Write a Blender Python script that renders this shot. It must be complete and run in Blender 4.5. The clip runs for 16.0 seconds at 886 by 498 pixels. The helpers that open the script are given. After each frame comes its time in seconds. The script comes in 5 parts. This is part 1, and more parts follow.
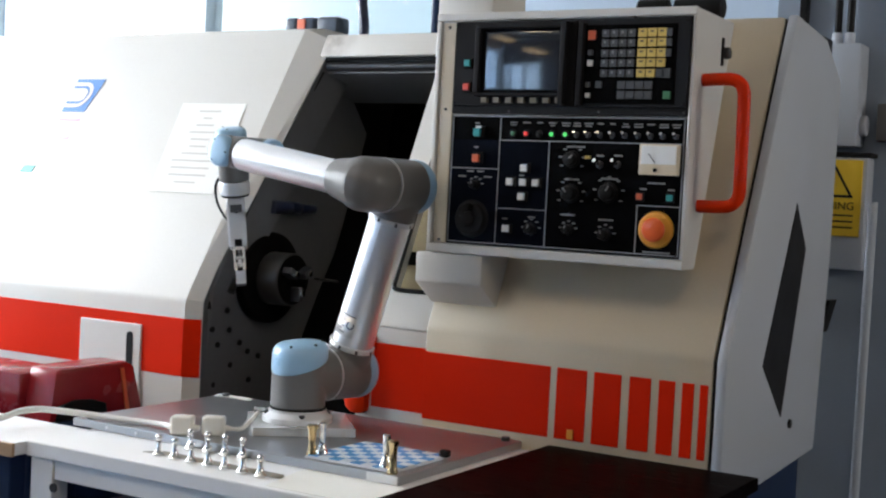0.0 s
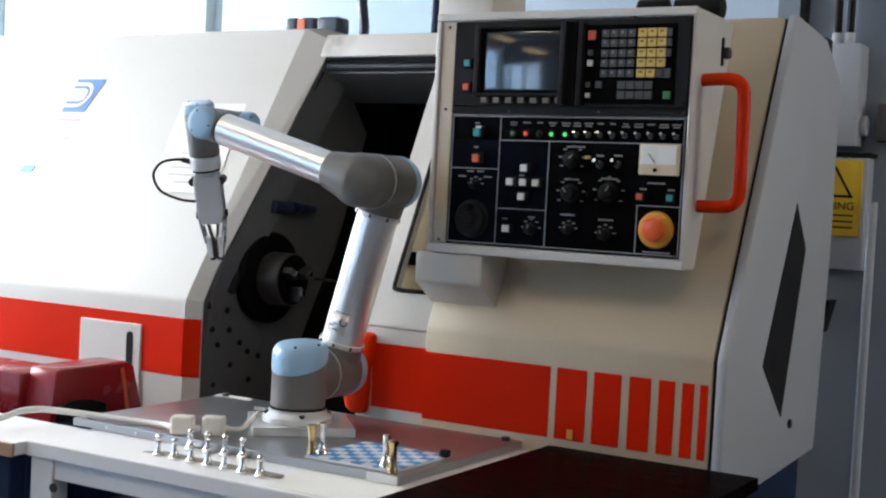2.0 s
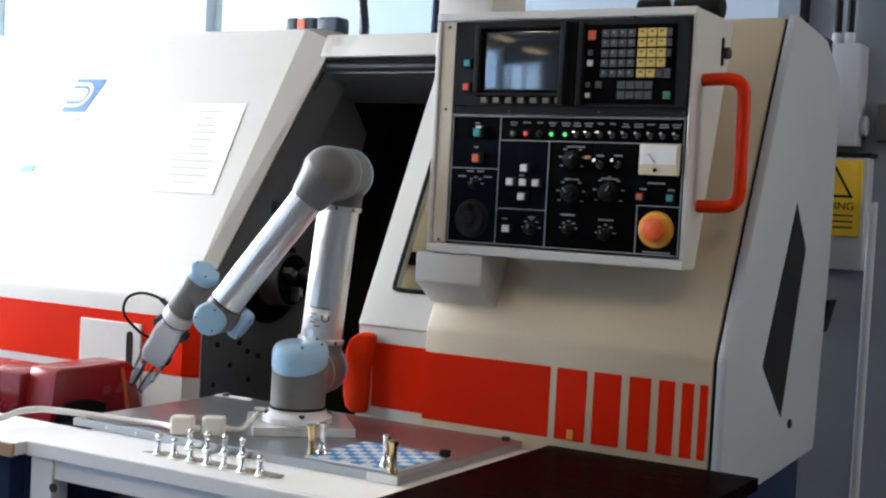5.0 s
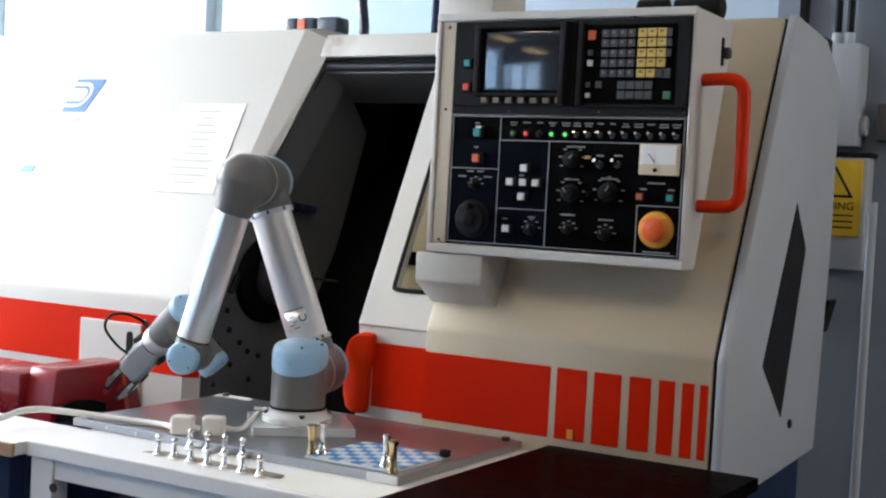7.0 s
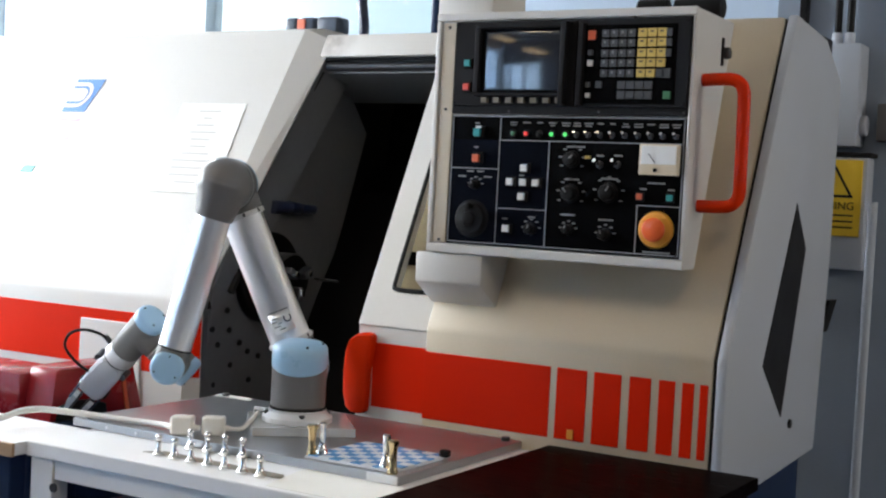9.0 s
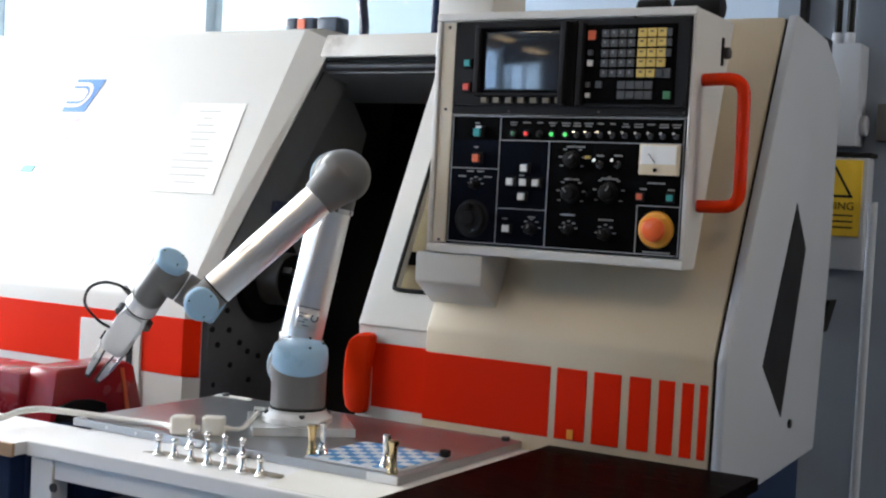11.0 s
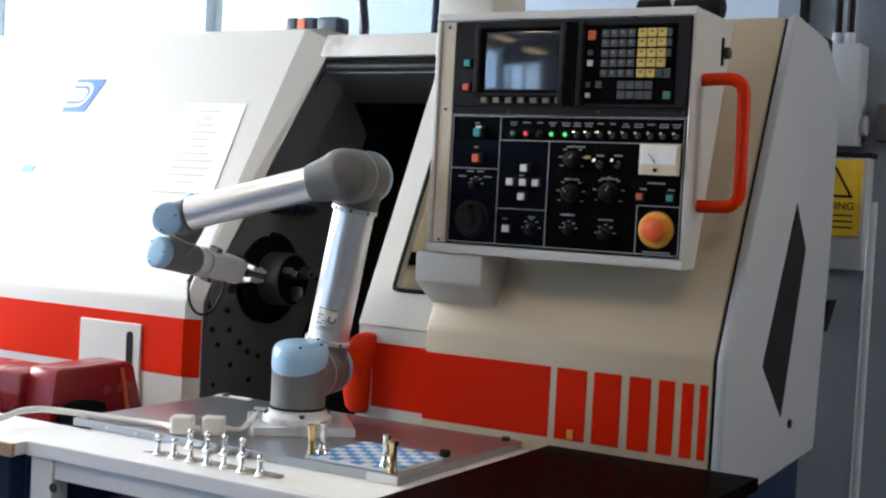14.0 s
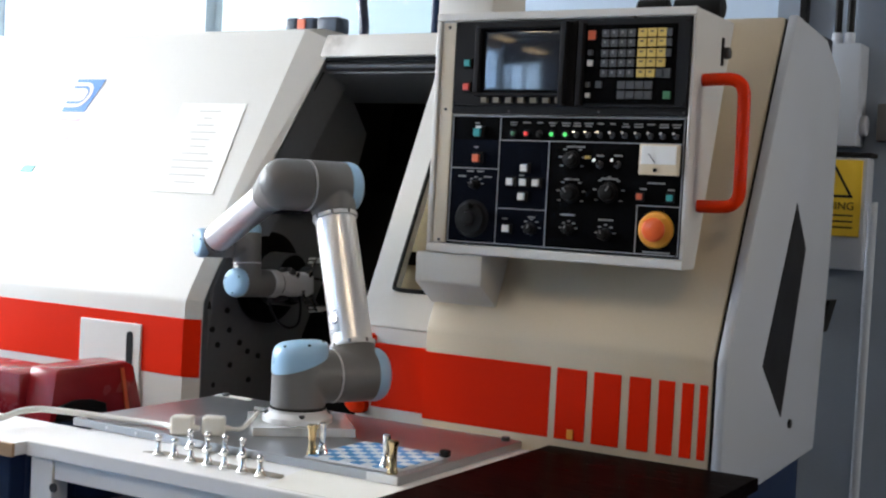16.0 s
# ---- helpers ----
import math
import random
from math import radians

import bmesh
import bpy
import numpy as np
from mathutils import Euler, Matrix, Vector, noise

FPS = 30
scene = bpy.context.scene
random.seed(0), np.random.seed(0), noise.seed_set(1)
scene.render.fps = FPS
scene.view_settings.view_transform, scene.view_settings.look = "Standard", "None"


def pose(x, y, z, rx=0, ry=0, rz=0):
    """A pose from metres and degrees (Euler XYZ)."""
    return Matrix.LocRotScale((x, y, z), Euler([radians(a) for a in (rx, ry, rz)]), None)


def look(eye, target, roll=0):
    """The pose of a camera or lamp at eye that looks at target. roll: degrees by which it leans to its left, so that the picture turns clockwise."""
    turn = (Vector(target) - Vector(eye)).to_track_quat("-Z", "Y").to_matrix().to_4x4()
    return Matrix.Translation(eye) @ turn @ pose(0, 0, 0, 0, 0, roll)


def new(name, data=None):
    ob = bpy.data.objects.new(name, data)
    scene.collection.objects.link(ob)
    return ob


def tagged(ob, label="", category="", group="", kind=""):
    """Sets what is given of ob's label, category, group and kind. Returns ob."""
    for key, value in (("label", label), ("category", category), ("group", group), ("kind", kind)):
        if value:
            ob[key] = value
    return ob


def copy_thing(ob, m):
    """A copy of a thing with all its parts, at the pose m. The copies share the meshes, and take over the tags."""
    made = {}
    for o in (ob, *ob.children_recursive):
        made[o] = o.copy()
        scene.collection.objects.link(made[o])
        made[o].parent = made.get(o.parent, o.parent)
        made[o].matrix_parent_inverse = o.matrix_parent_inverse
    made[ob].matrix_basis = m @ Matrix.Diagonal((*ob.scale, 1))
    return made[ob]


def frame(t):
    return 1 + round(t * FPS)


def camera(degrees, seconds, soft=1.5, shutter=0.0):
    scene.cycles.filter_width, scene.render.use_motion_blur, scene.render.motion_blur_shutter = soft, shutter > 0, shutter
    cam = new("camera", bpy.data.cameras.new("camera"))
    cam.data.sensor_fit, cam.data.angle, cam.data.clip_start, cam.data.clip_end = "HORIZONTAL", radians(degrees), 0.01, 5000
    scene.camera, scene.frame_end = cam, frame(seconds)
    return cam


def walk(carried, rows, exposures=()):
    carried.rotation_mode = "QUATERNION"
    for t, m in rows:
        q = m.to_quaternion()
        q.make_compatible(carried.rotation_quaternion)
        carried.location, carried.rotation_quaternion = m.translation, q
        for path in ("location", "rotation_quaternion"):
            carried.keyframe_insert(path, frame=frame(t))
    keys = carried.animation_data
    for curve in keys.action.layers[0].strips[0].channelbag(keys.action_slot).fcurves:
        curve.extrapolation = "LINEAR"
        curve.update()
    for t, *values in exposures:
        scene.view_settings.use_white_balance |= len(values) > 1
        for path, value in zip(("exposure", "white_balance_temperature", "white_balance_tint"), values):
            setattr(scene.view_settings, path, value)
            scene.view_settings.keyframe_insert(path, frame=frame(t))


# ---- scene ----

# ---- camera and its place ----
EYE = Vector((1.599, -2.157, 1.289))
cam = camera(37.65, 16.0, soft=2.2, shutter=0.3)
STAND = look(EYE, (0.077, 0.426, 1.1755), 3.02)
walk(cam, [(0.0, STAND), (16.0, STAND)], [(0.0, -0.17), (2.6, -0.17), (3.6, -0.04), (16.0, -0.04)])

# ---- daylight ----
world = bpy.data.worlds.new("sky")
scene.world = world
world.use_nodes = True
wn = world.node_tree.nodes
sky = wn.new("ShaderNodeTexSky")
sky.sky_type, sky.sun_disc = "NISHITA", False
sky.sun_elevation, sky.sun_rotation = radians(38), radians(245)
world.node_tree.links.new(sky.outputs["Color"], wn["Background"].inputs["Color"])
wn["Background"].inputs["Strength"].default_value = 0.06


def window_lamp(name, m, wide, high, watts, colour):
    """Sky light that enters through a window's opening."""
    data = bpy.data.lights.new(name, "AREA")
    data.shape, data.size, data.size_y, data.energy, data.color = "RECTANGLE", wide, high, watts, colour
    ob = new(name, data)
    ob.matrix_world = m
    return ob


window_lamp("window_light_side", look((-3.0, -0.5, 1.95), (0.0, -0.1, 1.0)), 1.3, 1.5, 128, (0.91, 0.955, 1.0))
window_lamp("window_light_right", look((4.0, 1.15, 2.2), (0.8, 0.65, 1.4)), 0.8, 1.0, 23, (1.0, 0.89, 0.74))
for lx in (-0.7, 2.0):
    window_lamp("batten_light", Matrix.Translation((lx, -1.9, 3.0)), 0.12, 1.4, 16, (1.0, 0.80, 0.56))
window_lamp("window_light_back", look((-2.60, 1.62, 2.0), (-1.9, -0.6, 0.9)), 0.9, 1.3, 108, (0.92, 0.97, 1.0))

# ---- materials ----


def material(name, colour, rough=0.5, metal=0.0, vary=0.12, scale=6.0, fine=90.0, bump=0.15, spec=0.5, coat=0.0, stretch=None):
    """A surface with large stains, fine grain and slight relief."""
    mat = bpy.data.materials.new(name)
    mat.use_nodes = True
    n, link = mat.node_tree.nodes, mat.node_tree.links.new
    b = n["Principled BSDF"]
    b.inputs["Roughness"].default_value, b.inputs["Metallic"].default_value = rough, metal
    b.inputs["Specular IOR Level"].default_value, b.inputs["Coat Weight"].default_value = spec, coat
    co = n.new("ShaderNodeTexCoord")
    mp = n.new("ShaderNodeMapping")
    link(co.outputs["Object"], mp.inputs["Vector"])
    if stretch:
        mp.inputs["Scale"].default_value = stretch
    big, small = n.new("ShaderNodeTexNoise"), n.new("ShaderNodeTexNoise")
    big.inputs["Scale"].default_value, big.inputs["Detail"].default_value = scale, 5
    small.inputs["Scale"].default_value, small.inputs["Detail"].default_value = fine, 3
    for t in (big, small):
        link(mp.outputs["Vector"], t.inputs["Vector"])
    mix = n.new("ShaderNodeMix")
    mix.data_type = "RGBA"
    mix.inputs["A"].default_value = (*[c * (1 - vary) for c in colour], 1)
    mix.inputs["B"].default_value = (*[min(1, c * (1 + vary * 0.6)) for c in colour], 1)
    add = n.new("ShaderNodeMath")
    add.operation, add.inputs[1].default_value = "MULTIPLY_ADD", 0.35
    link(small.outputs["Fac"], add.inputs[0])
    half = n.new("ShaderNodeMath")
    half.operation, half.inputs[1].default_value = "MULTIPLY", 0.65
    link(big.outputs["Fac"], half.inputs[0])
    link(half.outputs[0], add.inputs[2])
    link(add.outputs[0], mix.inputs["Factor"])
    link(mix.outputs["Result"], b.inputs["Base Color"])
    rr = n.new("ShaderNodeMapRange")
    rr.inputs["To Min"].default_value, rr.inputs["To Max"].default_value = max(0.02, rough - 0.1), min(1, rough + 0.1)
    link(big.outputs["Fac"], rr.inputs["Value"])
    link(rr.outputs["Result"], b.inputs["Roughness"])
    if bump:
        bp = n.new("ShaderNodeBump")
        bp.inputs["Strength"].default_value, bp.inputs["Distance"].default_value = bump, 0.002
        link(small.outputs["Fac"], bp.inputs["Height"])
        link(bp.outputs["Normal"], b.inputs["Normal"])
    return mat


def glowing(name, colour, strength):
    mat = bpy.data.materials.new(name)
    mat.use_nodes = True
    b = mat.node_tree.nodes["Principled BSDF"]
    b.inputs["Base Color"].default_value = (*colour, 1)
    b.inputs["Emission Color"].default_value, b.inputs["Emission Strength"].default_value = (*colour, 1), strength
    return mat


def clear(name, colour, rough=0.03, ior=1.49):
    mat = bpy.data.materials.new(name)
    mat.use_nodes = True
    b = mat.node_tree.nodes["Principled BSDF"]
    b.inputs["Base Color"].default_value, b.inputs["Roughness"].default_value = (*colour, 1), rough
    b.inputs["Transmission Weight"].default_value, b.inputs["IOR"].default_value = 1.0, ior
    return mat


WHITE_PAINT = material("cream_machine_paint", (0.645, 0.618, 0.575), 0.42, vary=0.10, scale=2.5, fine=160, bump=0.1)
# Beige made yellower: the right side's warm light is put into the colour.
BEIGE_PAINT = material("warm_lit_beige_paint", (0.62, 0.525, 0.385), 0.42, vary=0.1, scale=2.2, fine=160, bump=0.1)
GREY_PAINT = material("grey_side_paint", (0.46, 0.475, 0.505), 0.45, vary=0.08, scale=2.5, fine=150, bump=0.1)
ORANGE = material("orange_red_paint", (0.66, 0.018, 0.001), 0.42, vary=0.12, scale=3, fine=120, bump=0.06, spec=0.08)
RED_PLASTIC = material("red_plastic", (0.74, 0.030, 0.002), 0.24, vary=0.1, scale=5, fine=80, bump=0.03, spec=0.14, coat=0.05)
DARK_RED = material("dark_red_plastic", (0.29, 0.014, 0.019), 0.26, vary=0.15, scale=6, fine=90, bump=0.05)
BLACK = material("black_rubber", (0.012, 0.012, 0.013), 0.5, vary=0.3, bump=0.1, spec=0.12)
# Near-black: the dim interior's shade is put into this colour.
INTERIOR_BLACK = material("shade_black_interior", (0.004, 0.004, 0.0045), 0.5, metal=0.0, vary=0.4, scale=8, bump=0.2, spec=0.06)
DOOR_INNER = material("oily_beige_inner_sheet", (0.50, 0.40, 0.23), 0.5, vary=0.35, scale=5, fine=70)
COVER_BLUE = material("blue_grey_plastic", (0.055, 0.075, 0.11), 0.4, vary=0.2, scale=20, fine=90, bump=0.05)
TAUPE = material("brown_grey_enamel", (0.11, 0.105, 0.105), 0.5, vary=0.1, scale=8, fine=90, bump=0.05)
STAINED_PAINT = material("stained_cream_paint", (0.645, 0.618, 0.575), 0.42, vary=0.10, scale=2.5, fine=160, bump=0.1)


def stain(mat, spot, reach, colour):
    """A blotchy brown oil stain round a place on a painted sheet."""
    n, link = mat.node_tree.nodes, mat.node_tree.links.new
    b = n["Principled BSDF"]
    old = b.inputs["Base Color"].links[0].from_socket
    co, dist, noise, mul, mix = n.new("ShaderNodeTexCoord"), n.new("ShaderNodeVectorMath"), n.new("ShaderNodeTexNoise"), n.new("ShaderNodeMath"), n.new("ShaderNodeMix")
    near = n.new("ShaderNodeMapRange")
    dist.operation, dist.inputs[1].default_value = "DISTANCE", spot
    near.inputs["From Min"].default_value, near.inputs["From Max"].default_value = reach, reach * 0.15
    noise.inputs["Scale"].default_value, noise.inputs["Detail"].default_value = 38, 5
    mul.operation, mix.data_type = "MULTIPLY", "RGBA"
    link(co.outputs["Object"], dist.inputs[0])
    link(co.outputs["Object"], noise.inputs["Vector"])
    link(dist.outputs["Value"], near.inputs["Value"])
    link(near.outputs["Result"], mul.inputs[0])
    link(noise.outputs["Fac"], mul.inputs[1])
    link(mul.outputs[0], mix.inputs["Factor"])
    link(old, mix.inputs["A"])
    mix.inputs["B"].default_value = (*colour, 1)
    link(mix.outputs["Result"], b.inputs["Base Color"])


stain(STAINED_PAINT, (-0.375, 0.575, 1.67), 0.085, (0.10, 0.055, 0.03))
INNER = material("oiled_inner_sheet", (0.115, 0.119, 0.127), 0.45, vary=0.3, scale=4, fine=70, bump=0.12, spec=0.25)
STEEL = material("turned_steel", (0.10, 0.10, 0.105), 0.35, metal=0.9, vary=0.2, scale=10, fine=120, bump=0.1)
BRIGHT = material("polished_steel", (0.78, 0.77, 0.75), 0.16, metal=1.0, vary=0.06, scale=12, fine=90, bump=0.03)
BRASS = material("polished_brass", (0.62, 0.46, 0.25), 0.24, metal=1.0, vary=0.1, scale=12, fine=90, bump=0.03)
TUBE = material("anodised_aluminium_tube", (0.90, 0.885, 0.88), 0.31, metal=0.8, vary=0.05, scale=5, fine=160, bump=0.05)
PLATE = material("brushed_aluminium_plate", (0.43, 0.44, 0.455), 0.36, metal=0.92, vary=0.1, scale=3, fine=60, bump=0.06, stretch=(1, 9, 1))
BOX_GREY = material("pale_blue_grey_enamel", (0.42, 0.44, 0.48), 0.5, vary=0.08, scale=4, fine=150, bump=0.08)
ROBOT_GREY = material("dark_grey_casting", (0.15, 0.145, 0.14), 0.38, vary=0.1, scale=9, fine=140, bump=0.08)
ROBOT_BLUE = material("pale_blue_plastic_cap", (0.33, 0.53, 0.72), 0.3, vary=0.05, scale=9, fine=140, bump=0.04)
SILVER = material("satin_silver_casting", (0.74, 0.74, 0.74), 0.34, metal=0.4, vary=0.12, scale=14, fine=140, bump=0.08)
GRIPPER_METAL = material("satin_gripper_casting", (0.74, 0.74, 0.75), 0.34, metal=0.5, vary=0.12, scale=14, fine=140, bump=0.08)
TROLLEY_WHITE = material("white_trolley_laminate", (0.86, 0.855, 0.85), 0.35, vary=0.06, scale=4, fine=120, bump=0.05)
WOOD_EDGE = material("pale_wood_edge", (0.42, 0.26, 0.14), 0.5, vary=0.25, scale=8, fine=60, stretch=(1, 14, 14))
MAHOGANY = material("dark_stained_tabletop", (0.0022, 0.0007, 0.0009), 0.3, vary=0.2, scale=5, fine=50, bump=0.0, spec=0.005, stretch=(2, 12, 12))
NAVY = material("navy_blue_paint", (0.015, 0.03, 0.075), 0.45, vary=0.2, spec=0.12)
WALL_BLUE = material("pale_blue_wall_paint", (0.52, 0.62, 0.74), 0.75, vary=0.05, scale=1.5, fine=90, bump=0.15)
# Pale blue, lightened further: glare round the panes is put into the colour.
WINDOW_PAINT = material("glare_paled_window_paint", (0.72, 0.82, 0.90), 0.5, vary=0.04, scale=3, fine=90, bump=0.05)
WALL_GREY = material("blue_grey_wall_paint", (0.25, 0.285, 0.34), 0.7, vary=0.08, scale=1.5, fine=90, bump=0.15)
# Darkened wall colour for the unseen south wall, keeps the screen's reflection dark.
WALL_DARK = material("wall_paint_darkened_for_reflection", (0.10, 0.115, 0.14), 0.7, vary=0.08, scale=1.5, fine=90, bump=0.15)
CHUCK_DARK = material("oil_blackened_steel", (0.042, 0.042, 0.044), 0.4, metal=0.3, vary=0.3, scale=10, fine=120, bump=0.1)
CEILING_PAINT = material("white_ceiling_paint", (0.45, 0.45, 0.45), 0.85, vary=0.05, scale=1.5)
FLOOR_VINYL = material("blue_grey_vinyl_floor", (0.09, 0.11, 0.16), 0.4, vary=0.2, scale=3, fine=60, spec=0.3)
FACE_BLACK = material("matt_black_panel_face", (0.0022, 0.0024, 0.003), 0.5, vary=0.2, scale=10, fine=150, spec=0.02)
FACE_NAVY = material("navy_black_panel_face", (0.0028, 0.0042, 0.009), 0.5, vary=0.2, scale=10, fine=150, spec=0.02)
FACE_GREY = material("charcoal_bezel_plastic", (0.021, 0.0215, 0.024), 0.5, vary=0.15, scale=10, fine=150, spec=0.05)
LINE_GREY = material("printed_grey_line", (0.30, 0.31, 0.33), 0.6, vary=0.1)
PRINT = material("worn_printed_lettering", (0.22, 0.22, 0.22), 0.6, vary=0.3, scale=60)
KEY_GREY = material("grey_key", (0.058, 0.061, 0.066), 0.5, vary=0.2, scale=40)
KEY_YELLOW = material("yellow_key", (0.62, 0.43, 0.10), 0.5, vary=0.15, scale=40)
KEY_WHITE = material("white_key", (0.75, 0.74, 0.72), 0.5, vary=0.08, scale=40)
KEY_RED = material("red_key", (0.70, 0.08, 0.05), 0.45, vary=0.1, scale=40)
KEY_ORANGE = material("orange_red_key", (0.72, 0.13, 0.04), 0.45, vary=0.1, scale=40)
KEY_TEAL = material("teal_key", (0.03, 0.33, 0.34), 0.45, vary=0.1, scale=40)
KEY_TAN = material("tan_soft_key", (0.22, 0.19, 0.14), 0.5, vary=0.15, scale=40)
KEY_GREEN = material("green_key", (0.05, 0.20, 0.09), 0.5, vary=0.1, scale=40)
STOP_YELLOW = material("orange_yellow_stop_plate", (0.78, 0.33, 0.03), 0.4, vary=0.08, scale=30)
STOP_RED = material("orange_red_stop_button", (0.85, 0.13, 0.02), 0.35, vary=0.08, scale=30)
CREAM = material("cream_meter_body", (0.72, 0.60, 0.42), 0.5, vary=0.06, scale=30)
METER_WHITE = material("white_meter_dial", (0.82, 0.82, 0.80), 0.5, vary=0.04, scale=30)
PAPER = material("white_notice_paper", (0.84, 0.83, 0.78), 0.7, vary=0.03, scale=8)
INK = material("faded_ink", (0.62, 0.59, 0.55), 0.7, vary=0.2)
LOGO_BLUE = material("blue_emblem_print", (0.07, 0.21, 0.52), 0.5, vary=0.1)
LOGO_PINK = material("pink_emblem_print", (0.78, 0.45, 0.58), 0.5, vary=0.1)
SIGN_YELLOW = material("yellow_sign_face", (0.80, 0.50, 0.02), 0.5, vary=0.06)
BOARD_BLUE = material("blue_board_square", (0.03, 0.26, 0.58), 0.4, vary=0.1, scale=30)
BOARD_WHITE = material("white_board_square", (0.72, 0.74, 0.76), 0.4, vary=0.06, scale=30)
CABLE_BLACK = material("black_cable_sheath", (0.012, 0.012, 0.014), 0.4, vary=0.2, spec=0.12)
CABLE_WHITE = material("white_cable_sheath", (0.72, 0.70, 0.66), 0.45, vary=0.08)
PLUG_WHITE = material("cream_plug_plastic", (0.76, 0.73, 0.66), 0.4, vary=0.05, scale=20)
HOSE_BLUE = material("dark_blue_fitting", (0.012, 0.018, 0.05), 0.35, vary=0.2)
FINGER_RUBBER = material("dark_rubber_fingertip", (0.04, 0.04, 0.042), 0.6, vary=0.2)
ACRYLIC = material("frosted_acrylic", (0.82, 0.84, 0.84), 0.15, vary=0.06, scale=8)
for _n in ACRYLIC.node_tree.nodes:
    if _n.type == "BSDF_PRINCIPLED":
        _n.inputs["Transmission Weight"].default_value = 0.45
GLASS = clear("window_glass", (0.96, 0.98, 0.99), 0.0, 1.08)
CRT_GLASS = material("dark_screen_glass", (0.012, 0.015, 0.022), 0.05, vary=0.1, bump=0.0, coat=0.0, spec=1.0)
LAMP_WARM = glowing("lit_warm_tube", (1.0, 0.72, 0.38), 3.0)
LAMP_GREEN = glowing("lit_green_lamp", (0.10, 0.85, 0.18), 0.6)
LAMP_RED = glowing("lit_red_lamp", (1.0, 0.05, 0.04), 0.5)
DAYLIGHT = glowing("bright_overcast_distance", (0.88, 0.95, 1.0), 2.0)
DAYLIGHT_BLUE = glowing("blue_overcast_distance", (0.58, 0.78, 1.0), 4.0)
DAYLIGHT_NORTH = glowing("overcast_distance_with_glare", (0.88, 0.95, 1.0), 3.4)


def grade(mat, x0, x1, a, b):
    """Lets a glowing distance pass from the colour a at x0 to b at x1."""
    n, link = mat.node_tree.nodes, mat.node_tree.links.new
    co, sep, mr, mix = n.new("ShaderNodeTexCoord"), n.new("ShaderNodeSeparateXYZ"), n.new("ShaderNodeMapRange"), n.new("ShaderNodeMix")
    mix.data_type = "RGBA"
    mr.interpolation_type = "SMOOTHSTEP"
    mr.inputs["From Min"].default_value, mr.inputs["From Max"].default_value = x0, x1
    mix.inputs["A"].default_value, mix.inputs["B"].default_value = (*a, 1), (*b, 1)
    link(co.outputs["Object"], sep.inputs[0])
    link(sep.outputs["X"], mr.inputs["Value"])
    link(mr.outputs["Result"], mix.inputs["Factor"])
    link(mix.outputs["Result"], n["Principled BSDF"].inputs["Emission Color"])
    n["Principled BSDF"].inputs["Base Color"].default_value = (0.02, 0.02, 0.02, 1)


# Lens glare is put into the glow: brighter on the left.
grade(DAYLIGHT_NORTH, -3.3, -1.9, (0.40, 0.44, 0.47), (0.18, 0.245, 0.285))

# ---- mesh helpers ----


def part(name, bm, mat, parent=None, label="", smooth=False):
    """Links a bmesh as one mesh object under a thing or a part."""
    bmesh.ops.recalc_face_normals(bm, faces=bm.faces)
    me = bpy.data.meshes.new(name)
    bm.to_mesh(me)
    bm.free()
    me.materials.append(mat)
    if smooth:
        for p in me.polygons:
            p.use_smooth = True
        me.set_sharp_from_angle(angle=radians(38))
    ob = new(name, me)
    if parent:
        ob.parent = parent
    if label:
        ob["label"] = label
    return ob


def thing(name, label, category, m=None, group=""):
    ob = new(name)
    ob.empty_display_size = 0.05
    if m:
        ob.matrix_world = m
    return tagged(ob, label, category, group)


def box(x0, x1, y0, y1, z0, z1, bevel=0.0, bm=None, seg=2):
    bm = bm or bmesh.new()
    r = bmesh.ops.create_cube(bm, size=1.0, matrix=Matrix.Translation(((x0 + x1) / 2, (y0 + y1) / 2, (z0 + z1) / 2)) @ Matrix.Diagonal((abs(x1 - x0), abs(y1 - y0), abs(z1 - z0), 1)))
    if bevel:
        edges = {e for v in r["verts"] for e in v.link_edges}
        bmesh.ops.bevel(bm, geom=list(edges), offset=bevel, segments=seg, affect="EDGES", profile=0.5)
    return bm


def prism(points, shift, bevel=0.0, bm=None):
    """A flat outline of 3D points, extruded by the vector shift."""
    bm = bm or bmesh.new()
    a = [bm.verts.new(p) for p in points]
    b = [bm.verts.new(Vector(p) + Vector(shift)) for p in points]
    fs = [bm.faces.new(a), bm.faces.new(b[::-1])]
    for i in range(len(a)):
        j = (i + 1) % len(a)
        fs.append(bm.faces.new((a[j], a[i], b[i], b[j])))
    if bevel:
        bmesh.ops.recalc_face_normals(bm, faces=fs)
        bmesh.ops.bevel(bm, geom=list({e for f in fs for e in f.edges}), offset=bevel, segments=2, affect="EDGES", profile=0.5)
    return bm


def axis_frame(p, d):
    return Matrix.Translation(p) @ Vector(d).to_track_quat("Z", "Y").to_matrix().to_4x4()


